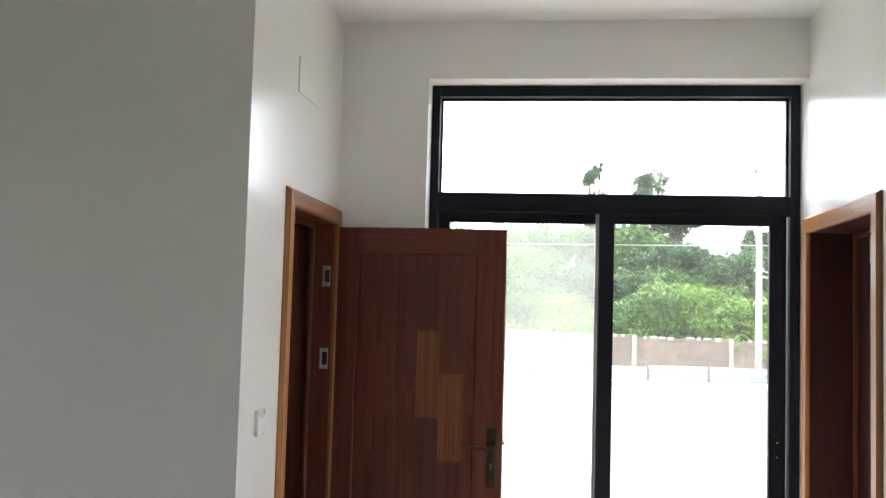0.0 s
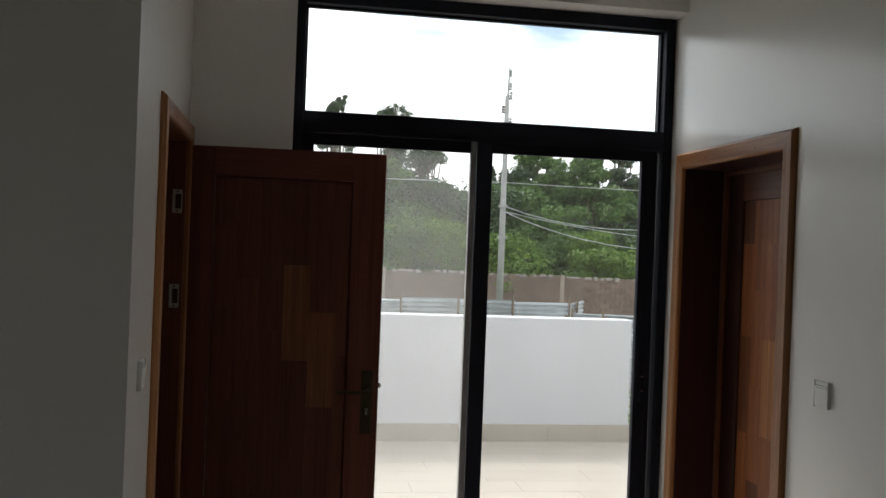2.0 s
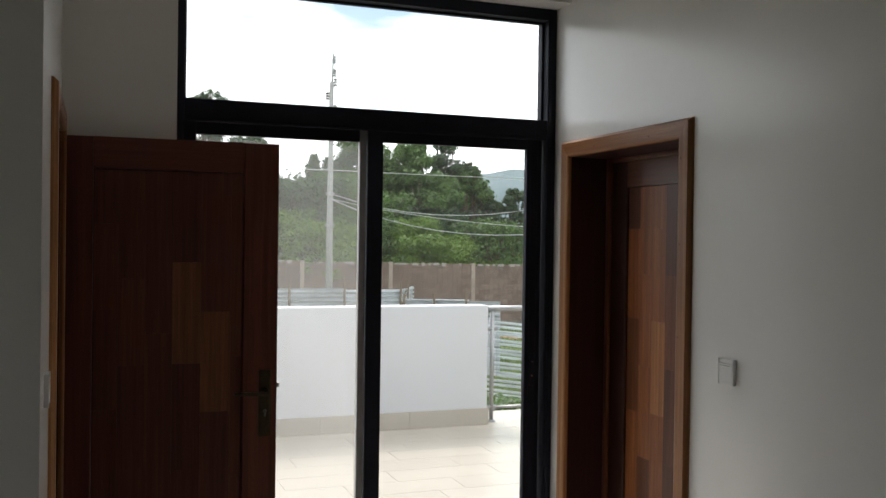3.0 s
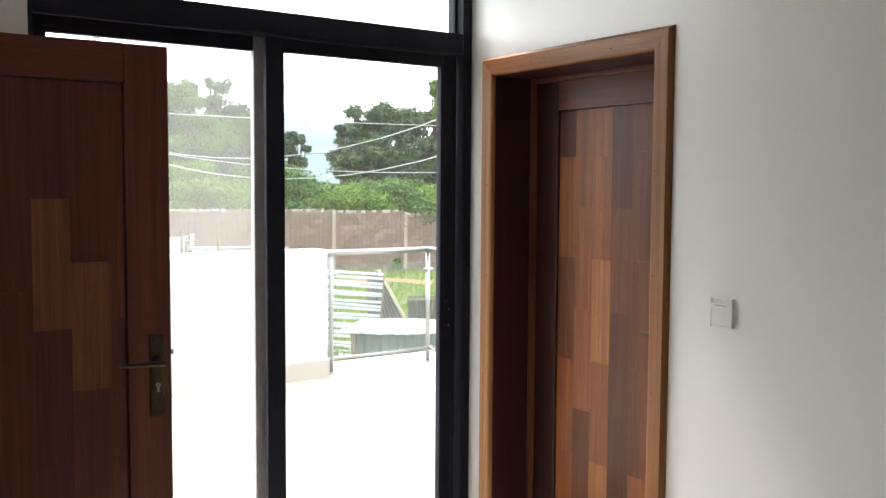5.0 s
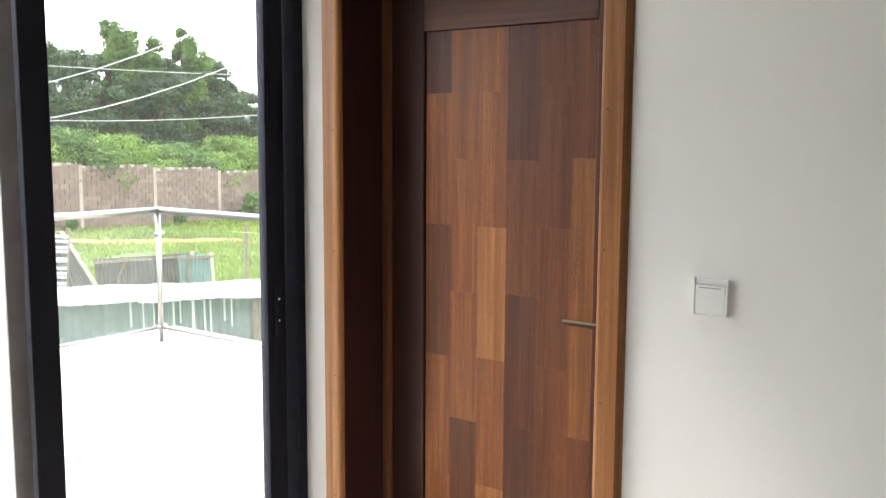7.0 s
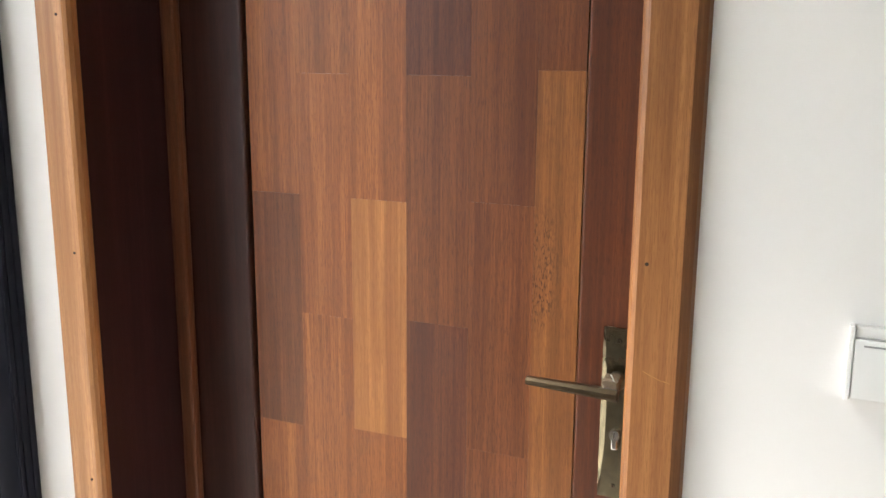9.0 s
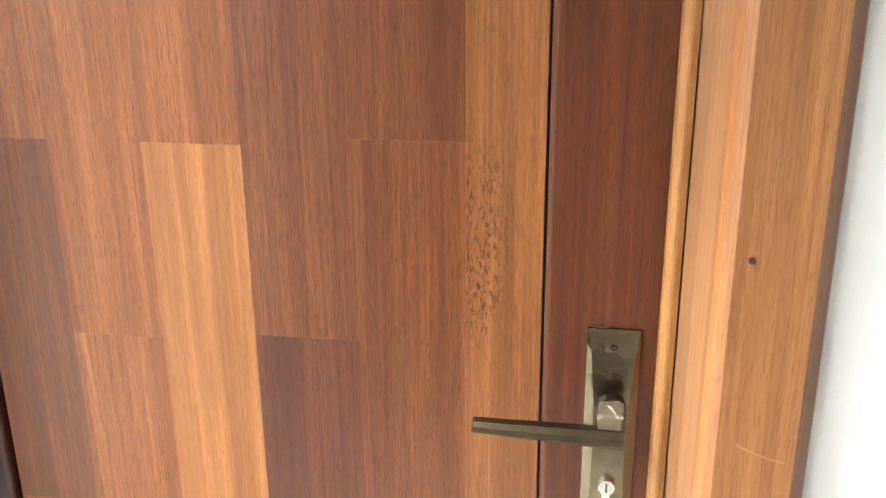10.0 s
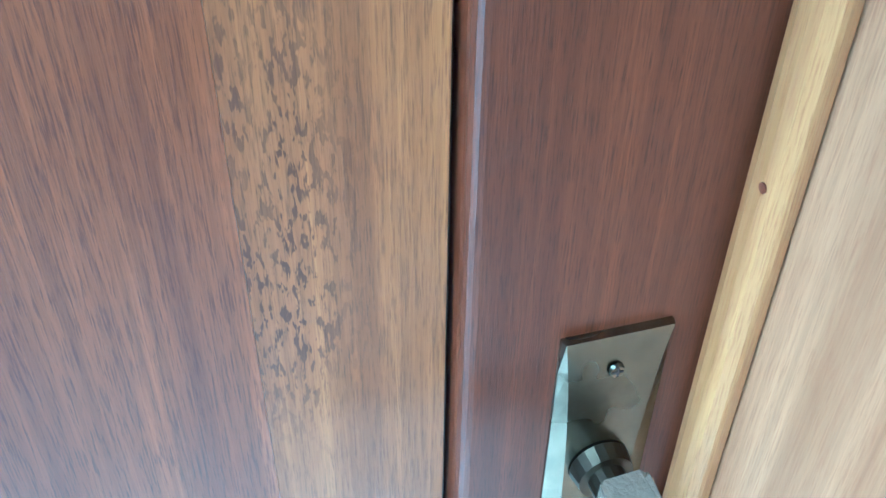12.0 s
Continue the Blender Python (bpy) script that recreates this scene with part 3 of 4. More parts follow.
def sash(x0, x1, y0, y1, stile_l, stile_r, mat_l, mat_r, pane_mat, label, proud=0.0):
    root = empty("sliding_sash")
    root.parent = win
    tagged(root, label)
    zb, zt, zg0, zg1 = 0.045, 2.198, 0.13, 2.142
    if proud:
        box_part("cover_strip", mat_l, root, (x0, x0 + stile_l, y0 - proud, y0 - 0.016, zb, zt), 0.003)
        box_part("sash_stile", mat_l, root, (x0 + 0.034, x0 + stile_l, y0 - 0.0155, y1, zb, zt), 0.002)
    else:
        box_part("sash_stile", mat_l, root, (x0, x0 + stile_l, y0, y1, zb, zt), 0.003)
    box_part("sash_stile", mat_r, root, (x1 - stile_r, x1, y0, y1, zb, zt), 0.003)
    box_part("sash_rail", ALU, root, (x0 + stile_l, x1 - stile_r, y0 + 0.001, y1 - 0.001, zg1, zt), 0.002)
    box_part("sash_rail", ALU, root, (x0 + stile_l, x1 - stile_r, y0 + 0.001, y1 - 0.001, zb, zg0), 0.002)
    p = box_part("pane", pane_mat, root, (x0 + stile_l - 0.004, x1 - stile_r + 0.004, (y0 + y1) / 2 - 0.003, (y0 + y1) / 2 + 0.003, zg0 - 0.004, zg1 + 0.004))
    p.visible_shadow = False
    return root


front = sash(-0.961, -0.058, 0.006, 0.040, 0.075, 0.080, ALU, ALU, GLASS, "nearer sliding sash with clear glass", 0.040)
# its right stile is a far paler grey than the other members
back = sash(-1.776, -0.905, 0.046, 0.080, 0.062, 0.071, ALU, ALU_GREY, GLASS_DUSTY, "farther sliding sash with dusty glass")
for x in (-0.082, -0.118):
    box_part("groove", ALU, front, (x, x + 0.004, 0.0035, 0.0065, 0.06, 2.19), 0.001)
box_part("sash_lock", ALU, front, (-0.112, -0.090, -0.006, 0.006, 0.98, 1.14), 0.004)
for z in (1.03, 1.10):
    bm = bmesh.new()
    add_tube(bm, (-0.101, -0.0055, z), (-0.101, -0.0075, z), 0.004, seg=10)
    part("screw", bm, CHROME, front)
for k, x in enumerate((-0.047, -0.036, -0.020)):
    box_part("frame_rib", ALU, win, (x, x + 0.005, -0.034, -0.0295, 0.05, 2.19), 0.001)


# ---- switches and cover plate ----
def wall_switch(m, label):
    """Body in its own frame: the wall at y = 0, the room towards -y."""
    root = empty("light_switch", m, label, "light switch", "switches")
    box_part("back_plate", PLASTIC, root, (-0.043, 0.043, -0.006, 0.0, -0.045, 0.045), 0.002)
    for x in (-0.0435, 0.0375):
        box_part("side_rib", PLASTIC, root, (x, x + 0.006, -0.014, 0.0005, -0.0455, 0.0455), 0.0015)
    box_part("top_strip", PLASTIC, root, (-0.037, 0.037, -0.0105, -0.005, 0.031, 0.0445), 0.0015)
    bm = bmesh.new()
    add_box(bm, -0.0365, 0.0365, -0.012, -0.005, -0.043, 0.0295, 0.0015)
    for v in bm.verts:
        if v.co.y < -0.008:
            v.co.y -= 0.0025 * (v.co.z + 0.043) / 0.07
    rocker = part("rocker", bm, PLASTIC, root)
    box_part("indicator_slot", SLOT, rocker, (-0.027, 0.027, -0.0150, -0.0138, 0.0215, 0.0235))
    return root


wall_switch(pose(0.0, -1.385, 1.237, 0, 0, -90), "white square rocker switch on the white wall")
wall_switch(pose(XL, -1.31, 1.26, 0, 0, 90), "white square rocker switch beside the open door")
cover = empty("cover_plate", None, "flat white junction box cover on the white wall", "cover plate")
box_part("plate", WALL, cover, (XL, XL + 0.006, -0.95, -0.64, 2.585, 2.735), 0.002)
for y in (-0.935, -0.655):
    bm = bmesh.new()
    add_tube(bm, (XL + 0.0055, y, 2.66), (XL + 0.0075, y, 2.66), 0.004, seg=10)
    part("screw", bm, PLASTIC, cover)


# ---- balcony ----
TILE = plain("cream_porcelain_tile", (0.49, 0.44, 0.375), 0.3, scale=5, var=0.08, per_object=0.05)
SKIRT = plain("beige_skirting_tile", (0.44, 0.40, 0.345), 0.35, scale=9, var=0.08, per_object=0.04)
GROUT = plain("grey_grout", (0.33, 0.30, 0.26), 0.9, scale=60)
FZ = -0.02
BX0, BX1, BY0, BY1 = -4.4, 2.95, 0.12, 4.42
balcony = structure("balcony_floor", GROUT, [(BX0, BX1, BY0, BY1, -0.3, FZ - 0.003)], "cream tiled balcony floor", "floor")
structure("facade", PARAPET, [(BX0, -2.5, 0.12, 0.3, -3.6, HC + 0.3), (0.26, 5.0, 0.305, 0.45, -3.6, HC + 0.3), (-2.5, 0.26, 0.3, 0.32, -3.6, -0.3)],
          "white plastered outside wall of the house", "wall")
structure("balcony_parapet", PARAPET, [(BX0, 1.31, 3.81, 4.01, -0.3, 1.09)], "white plastered balcony parapet", "parapet", 0.012)
structure("balcony_side_wall", PARAPET, [(BX0 - 0.16, BX0, 0.12, 4.01, -0.3, 2.9)], "white plastered balcony end wall", "wall")
x = BX0
while x < 1.31:
    x1 = min(x + 0.825, 1.31)
    ob = box_part("skirting_tile", SKIRT, balcony, (x + 0.0015, x1 - 0.0015, 3.798, 3.8095, FZ, 0.135), 0.0015)
    x = x1
box_part("skirting_tile", SKIRT, balcony, (1.3105, 1.322, 3.80, 4.01, FZ, 0.135), 0.0015)

parapet = bpy.data.objects["balcony_parapet"]
SCUFF = plain("grey_scuff", (0.55, 0.56, 0.57), 0.8, scale=90, var=0.25)
for sx, sz, sl, sa in ((-0.53, 0.57, 0.07, 50), (0.42, 0.46, 0.035, 80), (0.46, 0.43, 0.025, 20), (-0.9, 0.35, 0.03, 65)):
    bm = bmesh.new()
    c, d = Vector((sx, 3.8088, sz)), Vector((math.cos(radians(sa)), 0, math.sin(radians(sa)))) * sl / 2
    n = Vector((-d.z, 0, d.x)).normalized() * 0.005
    bm.faces.new([bm.verts.new(q) for q in (c - d, c - d * 0.2 - n, c + d * 0.6 - n * 0.7, c + d, c + d * 0.3 + n, c - d * 0.6 + n * 0.6)])
    part("scuff_mark", bm, SCUFF, parapet, "grey scuff mark")

# stainless balustrade with glass panels
rail = empty("balustrade", pose(0, 0, FZ), "stainless steel balustrade with clear glass panels", "balustrade")
PA, PB, PC, PD = Vector((1.40, 3.92, 0)), Vector((2.42, 3.92, 0)), Vector((2.42, 2.45, 0)), Vector((2.42, 0.95, 0))
RZ = 1.07


def rail_post(p):
    bm = bmesh.new()
    add_tube(bm, p, p + Vector((0, 0, RZ - 0.02)), 0.021, seg=18)
    post = part("post", bm, STEEL, rail, smooth=True)
    bm = bmesh.new()
    add_tube(bm, p, p + Vector((0, 0, 0.022)), 0.046, 0.036, 20)
    part("base_flange", bm, STEEL, post)
    for z in (0.14, 0.88):
        bm = bmesh.new()
        d = Vector((0.05, 0, 0)) if p is not PC and p is not PD else Vector((0, 0.05, 0))
        add_tube(bm, p + Vector((0, -0.001, z)) - d, p + Vector((0, 0.001, z)) + d, 0.019, seg=14)
        part("glass_clamp", bm, STEEL, post)


for p in (PA, PB, PC, PD):
    rail_post(p)
for a, b, r, z in ((Vector((1.31, 3.92, 0)), PB, 0.026, RZ), (PB, Vector((2.42, 0.31, 0)), 0.026, RZ), (PA, PB, 0.013, 0.135), (PB, PD, 0.013, 0.135)):
    bm = bmesh.new()
    add_tube(bm, a + Vector((0, 0, z)), b + Vector((0, 0, z)), r, seg=18)
    if r > 0.02:
        bmesh.ops.create_uvsphere(bm, u_segments=14, v_segments=8, radius=r, matrix=Matrix.Translation(PB + Vector((0, 0, z))))
    part("top_rail" if r > 0.02 else "bottom_rail", bm, STEEL, rail, smooth=True)
for a, b in ((PA, PB), (PB, PC), (PC, PD)):
    d = (b - a).normalized()
    n = Vector((-d.y, d.x, 0)) * 0.004
    a2, b2 = a + d * 0.045, b - d * 0.045
    bm = bmesh.new()
    vs = [bm.verts.new(q + o + Vector((0, 0, z))) for z in (0.16, 0.955) for q, o in ((a2, n), (b2, n), (b2, -n), (a2, -n))]
    for f in ((0, 1, 2, 3), (4, 5, 6, 7), (0, 1, 5, 4), (1, 2, 6, 5), (2, 3, 7, 6), (3, 0, 4, 7)):
        bm.faces.new([vs[i] for i in f])
    g = part("glass_panel", bm, GLASS_RAIL, rail)
    g.visible_shadow = False

# ---- grounds ----
GRASS = plain("grassy_ground", (0.11, 0.15, 0.035), 0.95, scale=1.2, var=0.45)
SOIL = plain("orange_soil", (0.33, 0.14, 0.055), 0.95, scale=1.5, var=0.3)
BLOCK = plain("weathered_block", (0.21, 0.155, 0.125), 0.9, scale=6, var=0.3, per_object=0.14)
BLOCK_ST = plain("weathered_block_far", (0.21, 0.155, 0.125), 0.9, scale=6, var=0.3, per_island=0.14)
MORTAR = plain("grey_mortar", (0.165, 0.135, 0.112), 0.95, scale=8, var=0.25)
PALE_MORTAR = plain("pale_dry_mortar", (0.36, 0.33, 0.29), 0.95, scale=20, var=0.25)
PIER = plain("concrete_pier", (0.36, 0.30, 0.25), 0.9, scale=5, var=0.25)
ZINC = plain("galvanised_sheet", (0.64, 0.67, 0.70), 0.35, 0.3, scale=2.5, var=0.3, per_object=0.12)
PALE_TIMBER = plain("pale_timber", (0.5, 0.43, 0.34), 0.8, scale=10, var=0.2)
RUSTY = plain("weathered_sheet", (0.20, 0.19, 0.175), 0.6, 0.3, scale=3, var=0.4, per_object=0.15)
GREENISH = plain("green_grey_sheet", (0.29, 0.38, 0.38), 0.6, 0.2, scale=3, var=0.3)
PALE = plain("pale_roof_sheet", (0.72, 0.72, 0.70), 0.5, 0.2, scale=2, var=0.2)
TIMBER = plain("grey_timber", (0.22, 0.17, 0.12), 0.9, scale=10, var=0.3)
CONCRETE = plain("grey_concrete", (0.36, 0.36, 0.35), 0.85, scale=6, var=0.2)
CABLE = plain("black_cable", (0.05, 0.05, 0.055), 0.6)
CABLE_L = plain("pale_cable", (0.6, 0.62, 0.62), 0.5)
L_BRIGHT = leaf_mat("bright_leaves", (0.085, 0.17, 0.018), (0.18, 0.29, 0.034))
L_MID = leaf_mat("mid_leaves", (0.05, 0.115, 0.02), (0.115, 0.205, 0.036))
L_DEEP = leaf_mat("deep_leaves", (0.022, 0.058, 0.017), (0.062, 0.12, 0.032))
L_IVY = leaf_mat("climber_leaves", (0.07, 0.15, 0.022), (0.15, 0.25, 0.04))
BARK = plain("bark", (0.12, 0.09, 0.06), 0.95, scale=8, var=0.35)
HILL_HAZED = plain("hazy_hill_woods", (0.115, 0.165, 0.175), 0.95, scale=0.05, var=0.2)


def ground_z(x, y):
    z = -3.35 + max(0.0, min(1.0, (y - 8) / 25)) * (1.55 - 0.022 * max(-10, min(40, x)))
    if y > 34:
        z += 0.03 * min(y - 34, 60)
    return z + 0.10 * noise.noise(Vector((x * 0.25, y * 0.25, 0))) * min(1, max(0, (y - 4) / 4))


ticks = [-2500, -900, -400, -200, -120, -80] + list(np.arange(-60, 80.1, 1.4)) + [110, 160, 260, 480, 1000, 2500]
gv = [(x, y, ground_z(x, y)) for y in ticks for x in ticks]
nt_ = len(ticks)
gf = [(j * nt_ + i, j * nt_ + i + 1, (j + 1) * nt_ + i + 1, (j + 1) * nt_ + i) for j in range(nt_ - 1) for i in range(nt_ - 1)]
me = bpy.data.meshes.new("ground")
me.from_pydata(gv, [], gf)
me.materials.append(GRASS)
tagged(new("ground", me), "grassy sloping yard below the house", "ground", kind="structure")
bm = bmesh.new()
nseg = 40
rows_ = []
for i in range(nseg + 1):
    xx = 8 + 16 * i / nseg
    yc = 30.6 - 3.5 * (i / nseg) ** 2 + 0.4 * math.sin(i * 0.6)
    rows_.append([bm.verts.new((xx, yy, ground_z(xx, yy) + 0.05)) for yy in (yc - 0.8 - 0.3 * math.sin(i), yc, yc + 0.7 + 0.3 * math.sin(i * 1.7))])
for a, b in zip(rows_, rows_[1:]):
    for k in range(2):
        bm.faces.new((a[k], b[k], b[k + 1], a[k + 1]))
tagged(link("dirt_path", bm, SOIL), "bare orange soil path through the grass", "path", kind="structure")


# ---- block boundary wall ----
WALL_Y = 33.4
PIERS = [9.55 + 3.77 * k for k in range(-10, 12)]


def wall_top(k):
    return 0.78 - 0.012 * PIERS[k] - 0.0019 * max(0.0, PIERS[k] - 13) ** 2


boundary = empty("boundary_wall", None, "weathered brown block boundary wall with concrete piers", "wall", kind="structure")
near_blocks, far_rows = [], []
rng = random.Random(11)
for k, px in enumerate(PIERS):
    zt = wall_top(k)
    zb = ground_z(px, WALL_Y) - 0.4
    box_part("pier", PIER, boundary, (px - 0.09, px + 0.09, WALL_Y - 0.10, WALL_Y + 0.12, zb, zt + 0.06), 0.01)
    if k == len(PIERS) - 1:
        break
    xa, xb = px + 0.09, PIERS[k + 1] - 0.09
    box_part("mortar_core", MORTAR, boundary, (xa, xb, WALL_Y - 0.045, WALL_Y + 0.07, zb, zt - 0.05))
    z, r = zt, 0
    while z > zb + 0.2:
        x = xa - (0.22 if r % 2 else 0.0)
        while x < xb:
            x0, x1 = max(x, xa), min(x + 0.44, xb)
            if x1 - x0 > 0.06:
                if not (r == 0 and rng.random() < 0.22):
                    (near_blocks if 13 < px < 27 and r < 9 else far_rows).append((x0, x1, z - 0.205, z))
            x += 0.452
        z -= 0.217
        r += 1
block_meshes = {}
for i, (x0, x1, z0, z1) in enumerate(near_blocks):
    if i >= 300:
        far_rows.append((x0, x1, z0, z1))
        continue
    key = round(x1 - x0, 2)
    if key not in block_meshes:
        bm = bmesh.new()
        add_box(bm, -key / 2 + 0.006, key / 2 - 0.006, -0.02, 0.02, -0.0985, 0.0985, 0.006)
        me = bpy.data.meshes.new("block")
        bmesh.ops.recalc_face_normals(bm, faces=bm.faces)
        bm.to_mesh(me)
        bm.free()
        me.materials.append(BLOCK)
        block_meshes[key] = me
    ob = new("block", block_meshes[key])
    ob.parent = boundary
    ob.location = ((x0 + x1) / 2, WALL_Y - 0.05 + rng.uniform(-0.008, 0.006), (z0 + z1) / 2)
vv, ff = [], []
for x0, x1, z0, z1 in far_rows:
    n = len(vv)
    y0 = WALL_Y - 0.068 + rng.uniform(-0.008, 0.006)
    x0, x1, z0, z1 = x0 + 0.006, x1 - 0.006, z0 + 0.004, z1 - 0.004
    vv += [(x0, y0, z0), (x1, y0, z0), (x1, y0, z1), (x0, y0, z1), (x0, y0 + 0.06, z0), (x1, y0 + 0.06, z0), (x1, y0 + 0.06, z1), (x0, y0 + 0.06, z1)]
    ff += [tuple(n + q for q in f) for f in ((0, 1, 2, 3), (3, 2, 6, 7), (0, 3, 7, 4), (1, 5, 6, 2), (0, 4, 5, 1))]
me = bpy.data.meshes.new("blockwork")
me.from_pydata(vv, [], ff)
me.materials.append(BLOCK_ST)
ob = new("blockwork", me)
ob.parent = boundary
tagged(ob, kind="stuff")


# pale mortar left on the broken top course
bm = bmesh.new()
for k, px in enumerate(PIERS[:-1]):
    for q in range(9):
        if rng.random() < 0.75:
            cx, zt, w, h = px + 0.3 + 0.37 * q + rng.uniform(-0.12, 0.12), wall_top(k), rng.uniform(0.05, 0.16), rng.uniform(0.03, 0.12)
            add_box(bm, cx - w, cx + w, WALL_Y - 0.085, WALL_Y + 0.05, zt - h, zt + rng.uniform(0.01, 0.04))
ob = part("mortar_bits", bm, PALE_MORTAR, boundary)
tagged(ob, kind="stuff")


# ---- sheet metal ----
def sheet(w, h, period=0.09, amp=0.016, along="x", wob=0.0, seed=0):
    """A corrugated sheet, w wide and h high, standing in the xz plane from its lower left corner; along: the way the ribs run."""
    bm = bmesh.new()
    rg = random.Random(seed)
    length = h if along == "x" else w
    n = max(4, int(length / period * 4))
    m = 6
    ph = rg.random() * 6
    grid = []
    for i in range(n + 1):
        row = []
        for k in range(m + 1):
            a, b = i / n, k / m
            off = amp * math.sin(2 * math.pi * a * length / period) + wob * (math.sin(a * 5 + b * 4 + ph) + 0.5 * math.sin(b * 9 + ph))
            row.append(bm.verts.new((b * w, off, a * h) if along == "x" else (a * w, off, b * h)))
        grid.append(row)
    for r0, r1 in zip(grid, grid[1:]):
        for k in range(m):
            bm.faces.new((r0[k], r0[k + 1], r1[k + 1], r1[k]))
    bmesh.ops.solidify(bm, geom=bm.faces[:], thickness=0.003)
    return bm


def fence_run(a, b, ztop, h, mat, label, bays, seed=0):
    a, b = Vector((*a, 0)), Vector((*b, 0))
    d = b - a
    ang = math.degrees(math.atan2(d.y, d.x))
    root = empty("sheet_fence", pose(a.x, a.y, ztop - h, 0, 0, ang), label, "fence", "sheet fences")
    L = d.length
    rg = random.Random(seed)
    for i in range(bays):
        w = L / bays
        ob = part("sheet", sheet(w + 0.08, h + rg.uniform(-0.06, 0.04), 0.14, 0.034, "x", 0.01, seed + i), mat, root)
        ob.matrix_basis = pose(i * w, -0.03 * (i % 2), 0, 0, rg.uniform(-0.8, 0.8), 0)
        bm = bmesh.new()
        add_tube(bm, (i * w, -0.09, -0.5), (i * w + rg.uniform(-.05, .05), -0.09, h + rg.uniform(0.05, 0.3)), 0.045, 0.035, 8)
        part("fence_post", bm, TIMBER, root)
    return root


fence_run((-14.0, 24.4), (6.9, 24.0), 0.10, 2.7, ZINC, "galvanised corrugated sheet fence on timber posts", 12, 3)
fence_run((6.9, 24.0), (8.2, 26.4), 0.10, 2.6, ZINC, "galvanised corrugated sheet fence turning away", 2, 31)
fence_run((7.0, 23.6), (9.6, 22.2), -0.15, 2.4, ZINC, "slumped galvanised sheet fence in the yard", 3, 47)


def slatted_fence(a, b, ztop, h, fall, label):
    """Bent strips of galvanised sheet, nailed one under the other on timber posts with gaps between them."""
    a, b = Vector((*a, 0)), Vector((*b, 0))
    d = b - a
    root = empty("sheet_fence", pose(a.x, a.y, ztop - h, 0, fall, math.degrees(math.atan2(d.y, d.x))), label, "fence", "sheet fences")
    rg = random.Random(53)
    z = 0.0
    while z < h - 0.05:
        bm = bmesh.new()
        rows = []
        lean, ph = rg.uniform(-0.012, 0.012), rg.random() * 6
        for q in range(13):
            f = q / 12
            bow = 0.02 * math.sin(f * 5 + ph)
            rows.append([bm.verts.new((f * d.length, y, z + lean * f * 3 + bow * 0.5 + dz)) for y, dz in ((-0.03 + bow, 0.0), (-0.02 + bow, 0.028), (0.025 + bow, 0.056))])
        for r0, r1 in zip(rows, rows[1:]):
            for k in range(2):
                bm.faces.new((r0[k], r0[k + 1], r1[k + 1], r1[k]))
        bmesh.ops.solidify(bm, geom=bm.faces[:], thickness=0.003)
        part("slat", bm, ZINC, root)
        z += 0.104
    for f in (0.0, 0.35, 0.7, 1.0):
        bm = bmesh.new()
        add_tube(bm, (f * d.length, 0.09, -0.6), (f * d.length + rg.uniform(-0.05, 0.05), 0.09, h + rg.uniform(0.0, 0.15)), 0.05, 0.04, 8)
        part("fence_post", bm, TIMBER, root)
    return root


slatted_fence((4.4, 16.5), (8.1, 14.5), 0.10, 2.6, 4.5, "collapsed fence of galvanised strips below the balcony")


def loose_sheet(m, w, h, mat, along, label, braces=True, seed=0):
    root = empty("metal_sheet", m, label, "metal sheet", "loose sheets")
    part("sheet", sheet(w, h, 0.12, 0.02, along, 0.015, seed), mat, root)
    if braces:
        bm = bmesh.new()
        add_box(bm, -0.05, w + 0.05, -0.1, -0.05, h - 0.12, h - 0.05)
        part("batten", bm, TIMBER, root)
        bm = bmesh.new()
        add_box(bm, w - 0.02, w + 0.07, -0.08, -0.03, 0.0, h + 0.05)
        part("edge_board", bm, PALE_TIMBER, root)
        bm = bmesh.new()
        add_tube(bm, (0.1, -0.08, 0.0), (w * 0.3, -0.08, h), 0.035, seg=6)
        part("brace", bm, TIMBER, root)
    return root


def on_ground(x, y, dz=0.0):
    return x, y, ground_z(x, y) + dz


loose_sheet(pose(11.1, 17.75, -2.85, -9, 2.5, 0), 2.95, 1.52, RUSTY, "z", "grey weathered corrugated panel propped up in the yard", True, 7)
loose_sheet(pose(13.35, 17.45, -2.85, -9, 3, -4), 1.0, 1.42, GREENISH, "z", "green-grey sheet leaning on timber", True, 10)


def slanting_sheet(m, w_top, w_foot, h, mat, label):
    """A ribbed sheet cut aslant along one edge, which carries a pale board."""
    root = empty("metal_sheet", m, label, "metal sheet", "loose sheets")
    bm = sheet(1.0, h, 0.12, 0.016, "z", 0.01, 8)
    for v in bm.verts:
        v.co.x *= w_foot + (w_top - w_foot) * v.co.z / h
    part("sheet", bm, mat, root)
    for nm, bx, tx, r, bmat in (("edge_board", w_foot, w_top, 0.045, PALE_TIMBER), ("timber_post", -0.02, -0.05, 0.05, TIMBER), ("brace", -0.5, w_top * 0.4, 0.035, TIMBER)):
        bm = bmesh.new()
        add_box(bm, -r, r, -0.085, -0.035, 0.0, h + 0.05)
        for v in bm.verts:
            v.co.x += bx + (tx - bx) * v.co.z / h
        part(nm, bm, bmat, root)
    return root


slanting_sheet(pose(8.3, 15.0, -2.0, -5, 0, -8), 0.22, 1.15, 1.68, RUSTY, "dark sheet leaning aslant with a pale timber edge")


